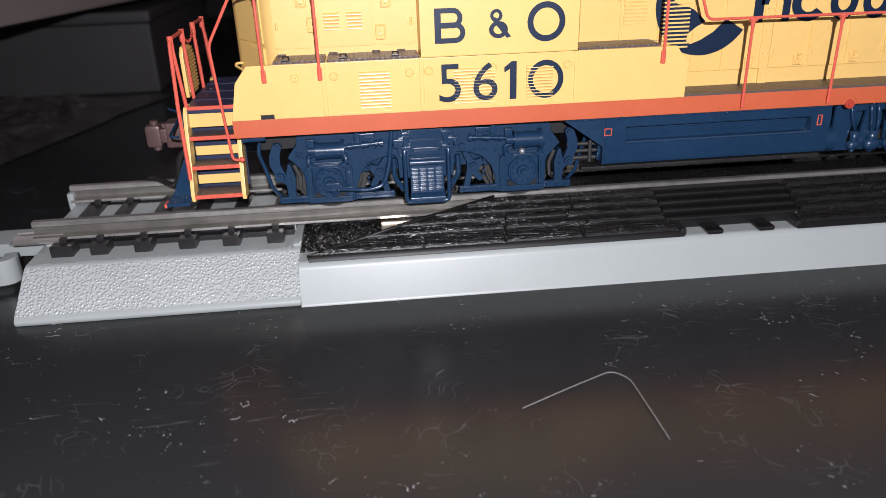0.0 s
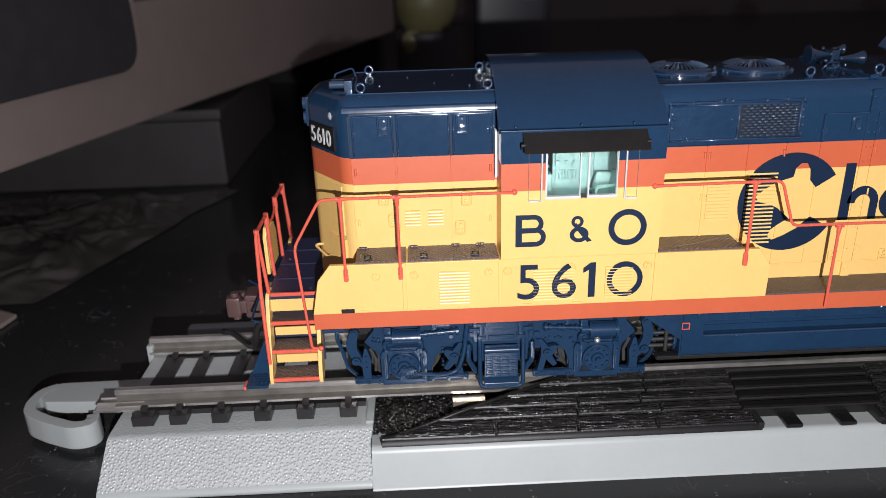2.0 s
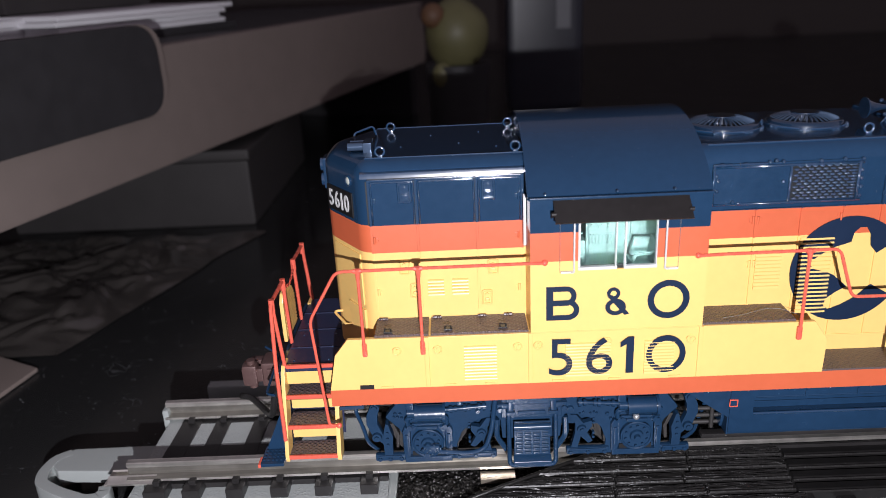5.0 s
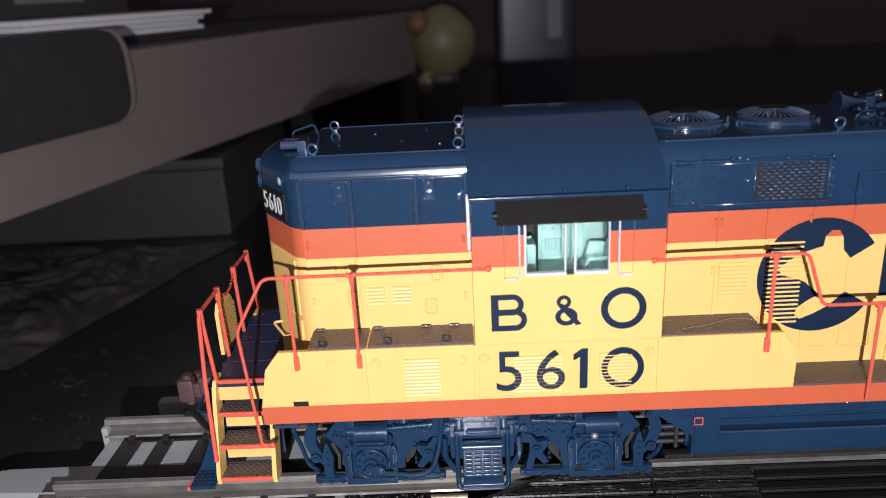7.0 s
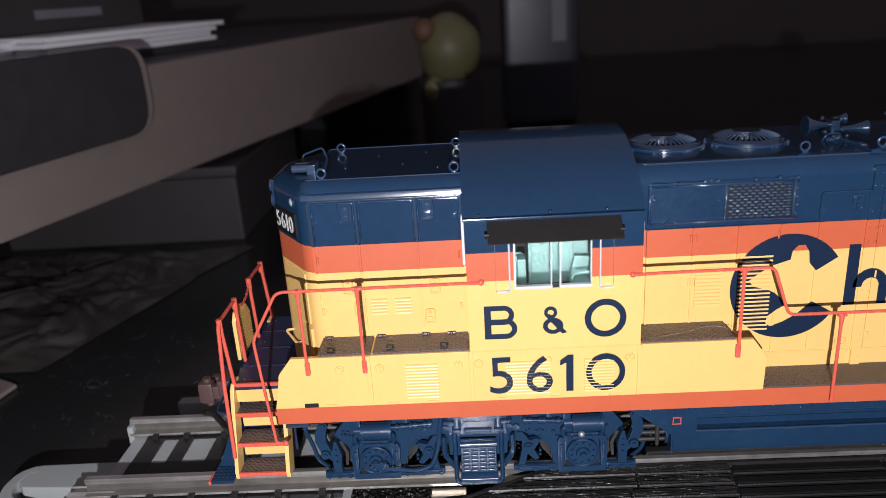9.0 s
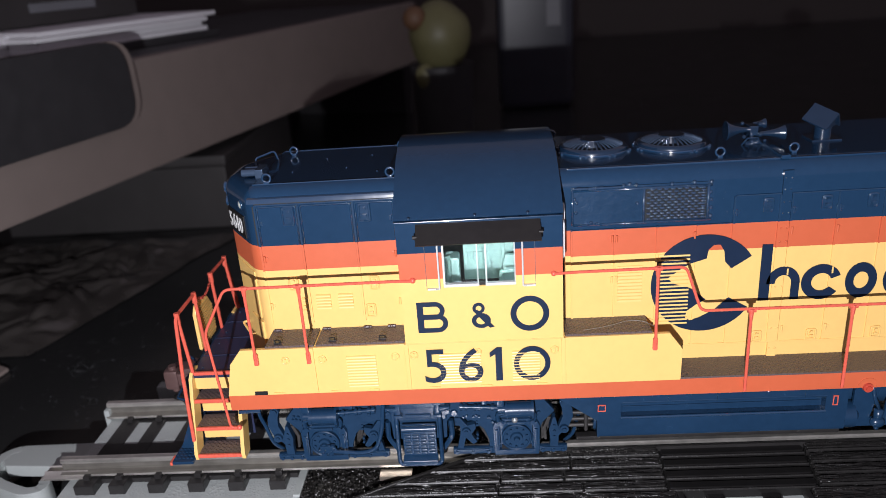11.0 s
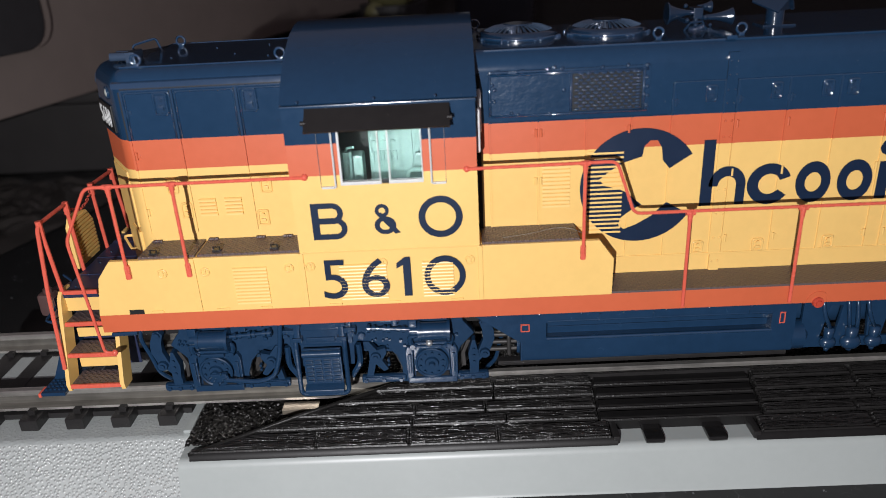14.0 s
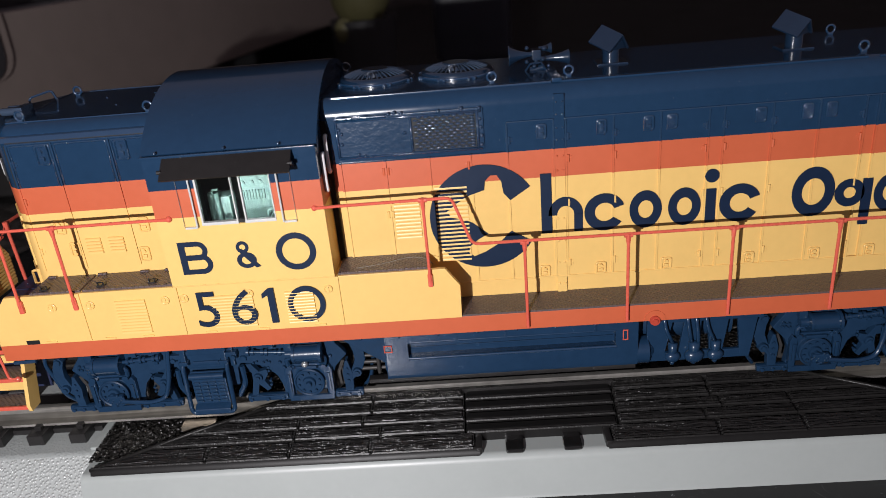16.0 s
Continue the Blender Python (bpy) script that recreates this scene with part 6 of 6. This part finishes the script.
air = cyl((99.4, -14.4, 18.9), (101.2, -14.4, 18.9), 2.0, n=20)
cyl((98.6, -14.4, 18.9), (99.5, -14.4, 18.9), 1.2, 1.95, n=20, bm=air)
cyl((101.2, -14.4, 18.9), (102.0, -14.4, 18.9), 1.7, 0.8, n=20, bm=air)
part("air_filter", air, TRUCK_BLUE, tank)
for x, r in ((104.6, 0.95), (107.6, 1.2), (110.6, 1.0)):
    own = ball((x, -15.5, 18.0), r, squash=(1.15, 0.8, 0.9), n=14)
    cyl((x, -15.4, 18.0), (x, -15.4, 20.2), r * 0.6, r * 0.7, n=14, bm=own)
    cyl((x, -15.4, 17.3), (x, -15.4, 16.7), r * 0.45, r * 0.3, n=12, bm=own)
    part("air_strainer", own, TRUCK_BLUE, tank, smooth=True)
for i, (x0, x1, z0, z1) in enumerate(((103.2, 104.6, 24.6, 20.2), (106.4, 107.2, 24.8, 20.0), (107.6, 108.2, 24.8, 19.6), (109.0, 110.4, 24.6, 20.2))):
    part("brake_pipe", tube(bend([(x0, -15.4, z0), (x0 + 0.3, -15.75, (z0 + z1) / 2), (x1, -15.5, z1)], 1.0), 0.28, 10), TRUCK_BLUE, tank, smooth=True)
part("air_reservoir", cyl((99.8, -10.8, 21.6), (113.5, -10.8, 21.6), 2.6, n=28), TRUCK_DULL, tank)
# moulded web with open bays between its ribs
gear = box(101.0, 117.2, -15.1, -14.4, 23.3, 24.95, b=0.15)
for lo_, hi_ in (([101.0, 103.4], [101.0, 104.6]), ([105.4, 108.6], [106.2, 108.6]), ([110.0, 111.6], [109.4, 112.4]), ([114.2, 115.6], [113.6, 116.4])):
    prism([(lo_[0], 17.2), (lo_[1], 17.2), (hi_[1], 23.5), (hi_[0], 23.5)], "y", -15.05, -14.4, gear, b=0.15)
box(101.0, 115.6, -15.0, -14.4, 17.0, 18.4, gear, b=0.15)
part("gear_web", gear, TRUCK_BLUE, tank)


# ---- things in the dark behind the train ----
def oriented(x, y, z, yaw):
    return Matrix.Translation((x, y, z)) @ Matrix.Rotation(radians(yaw), 4, "Z")


YAW = math.degrees(math.atan2(163, 47))
AT = oriented(-52, 127, 0, YAW)

# the beige board stands on edge and runs away from the viewer
stand = thing("storage_stand", (-52, 130, 0), "low stand with a plain beige front board", "stand")
part("board", join(None, box(-140, 235, 0, 6, 30, 64, b=1.2), AT), CARD, stand)
part("foot", join(None, box(222, 232, 6, 90, 0, 63, b=0.5), AT), FOAM, stand)
part("foot", join(None, box(-138, -128, 6, 90, 0, 63, b=0.5), AT), FOAM, stand)
part("shelf", join(None, box(-139, 234, 6, 110, 60, 63.6, b=0.5), AT), FOAM, stand)

# a black rounded device leans against the board
dev = thing("tablet", (-75, 60, 30), "black tablet with rounded corners leaning on the beige board", "tablet")
face = [(p.x, p.y) for p in bend([(-139, 46, 0), (-18, 46, 0), (-18, 70.5, 0), (-139, 70.5, 0)], 9, 7)]
part("casing", join(None, prism(face, "y", -3.2, -0.2, b=0.5), AT), FOAM, dev)
part("edge_band", join(None, prism([(x + 3.6 if x > -100 else x, z) for x, z in face], "y", -2.0, -0.1), AT), CARD, dev)

papers = thing("paper_stack", (-60, 165, 64), "stack of loose white papers lying on the beige stand", "paper")
LEAN = AT @ Matrix.Translation((-14, 33, 0)) @ Matrix.Rotation(radians(-7), 4, "Z")
for a, b, c, d, z, w in ((0, 76, 0, 70, 66.4, 0), (1, 75, 0.6, 72, 68.1, 0.7), (-0.5, 76, 0.2, 71, 69.8, -0.6), (2, 84, 1.5, 72, 71.5, 0.4)):
    part("sheet", join(None, box(a, b, c, d, z, z + 1.6, b=0.3), LEAN @ Matrix.Rotation(radians(w), 4, "Z")), PAPER, papers)
part("folder", join(None, box(-3, 80, -2, 74, 63.7, 66.2, b=0.3), LEAN), FOAM, papers)
pad = thing("notepad", (-110, 130, 64), "thick white notepad lying beside the papers", "notepad")
for i in range(4):
    part("leaf", join(None, box(-78, -1 - 0.7 * i, 47 + 0.5 * i, 104, 63.8 + 2.2 * i, 65.8 + 2.2 * i, b=0.3), AT), PAPER, pad)
carton = thing("carton", (-120, 200, 64), "black carton with pale print lying behind the papers", "carton")
part("body", join(None, box(-6, 62, 62, 120, 73.4, 90, b=0.8), AT @ Matrix.Rotation(radians(-3), 4, "Z")), BOXBOARD, carton)
part("base", join(None, box(-4, 60, 76, 118, 63.7, 73.4), AT @ Matrix.Rotation(radians(-3), 4, "Z")), BOXBOARD, carton)
part("print_bar", join(None, box(10, 40, 61.6, 62.0, 78, 81), AT @ Matrix.Rotation(radians(-3), 4, "Z")), PALE, carton)

slab = thing("black_box", (-90, 150, 0), "flat matt black box under the beige board", "box")
part("body", box(-128, -43, 143, 240, 0, 23, b=1), BOXBOARD, slab)
part("lid", box(-129, -42.2, 142.2, 241, 23.2, 27, b=1), BOXBOARD, slab)

# crumpled film in front of the box
film_bm = bmesh.new()
bmesh.ops.create_grid(film_bm, x_segments=100, y_segments=100, size=1)
for v in film_bm.verts:
    y = 91 + 43 * v.co.y
    x = -73 + 0.345 * (y - 33) - 42 * (1 - v.co.x)
    edge = max(abs(v.co.x), abs(v.co.y))
    p = Vector((x * 0.045 + y * 0.02, y * 0.05 - x * 0.012, 0.3))
    fold = p + 0.6 * Vector((noise.noise(p * 1.3), noise.noise(p * 1.3 + Vector((4, 0, 0))), 0))
    ridge = 0.6 * math.sqrt(noise.noise(fold) ** 2 + 0.008) + 0.5 * math.sqrt(noise.noise(fold * 2.1) ** 2 + 0.004) + 0.25 * math.sqrt(noise.noise(fold * 4.3) ** 2 + 0.004)
    v.co = (x + 3 * noise.noise(p * 0.7), y + 3 * noise.noise(p * 0.7 + Vector((9, 0, 0))), 0.4 + (8 * ridge + 1.0) * min(1, 3.2 * (1 - edge)))
bag = part("crumpled_bag", film_bm, SHEET, smooth=True)
tagged(bag, "crumpled shiny black plastic bag lying on the table", "plastic bag")
flap = join(None, prism([(0, 0), (-12, 6.3), (-26, 12), (-34, -18), (-2.5, -12.5)], "z", 0.2, 1.2, b=0.3), oriented(-68, 42, 0, 0))
tagged(part("card_scrap", flap, CARD), "beige cardboard scrap lying flat on the table", "cardboard")

# a round fruit, far back, with a brown patch
fruit = thing("fruit", (31, 247, 0), "yellow-green round fruit with a brown patch on a dark pot", "fruit")
own = ball((31, 250, 53), 15, squash=(0.95, 0.95, 1.1), n=18)
for v in own.verts:
    v.co += Vector((1, 1, 1)) * 0.9 * noise.noise(v.co * 0.09)
part("rind", own, LIME, fruit, smooth=True)
part("patch", ball((20.5, 241.5, 62), 5.5, squash=(1, 0.8, 1)), RUST, fruit, smooth=True)
part("stalk", ball((24, 240, 36), 5, squash=(1, 0.8, 1.2)), LIME, fruit, smooth=True)
part("pot", cyl((31, 250, 0), (31, 250, 40), 13, 15, n=28), FOAM, fruit)

strip = box(-25, 14, 27.0, 29.6, 0.0, 3.2, b=0.5)
tagged(part("plastic_strip", strip, GREY), "grey plastic strip lying behind the track", "plastic strip")

tress = tube(bend([(61.5, -16.2, 35.55), (65.0, -15.4, 35.6), (68.3, -14.0, 35.7), (70.4, -14.2, 35.6), (71.8, -16.4, 35.55)], 1.5), 0.04, 4)
tagged(part("hair", tress, LINT), "thin pale hair lying on the brown walkway", "hair")

packet = thing("packet", (70, 340, 0), "dark blue packet with a pale stripe on the table", "packet")
part("body", box(60, 104, 334, 352, 0, 150, b=6), DEEP_BLUE, packet)
part("stripe", box(88, 96, 333.2, 334.2, 47, 148, b=0.3), PALE, packet, "pale grey printed stripe")
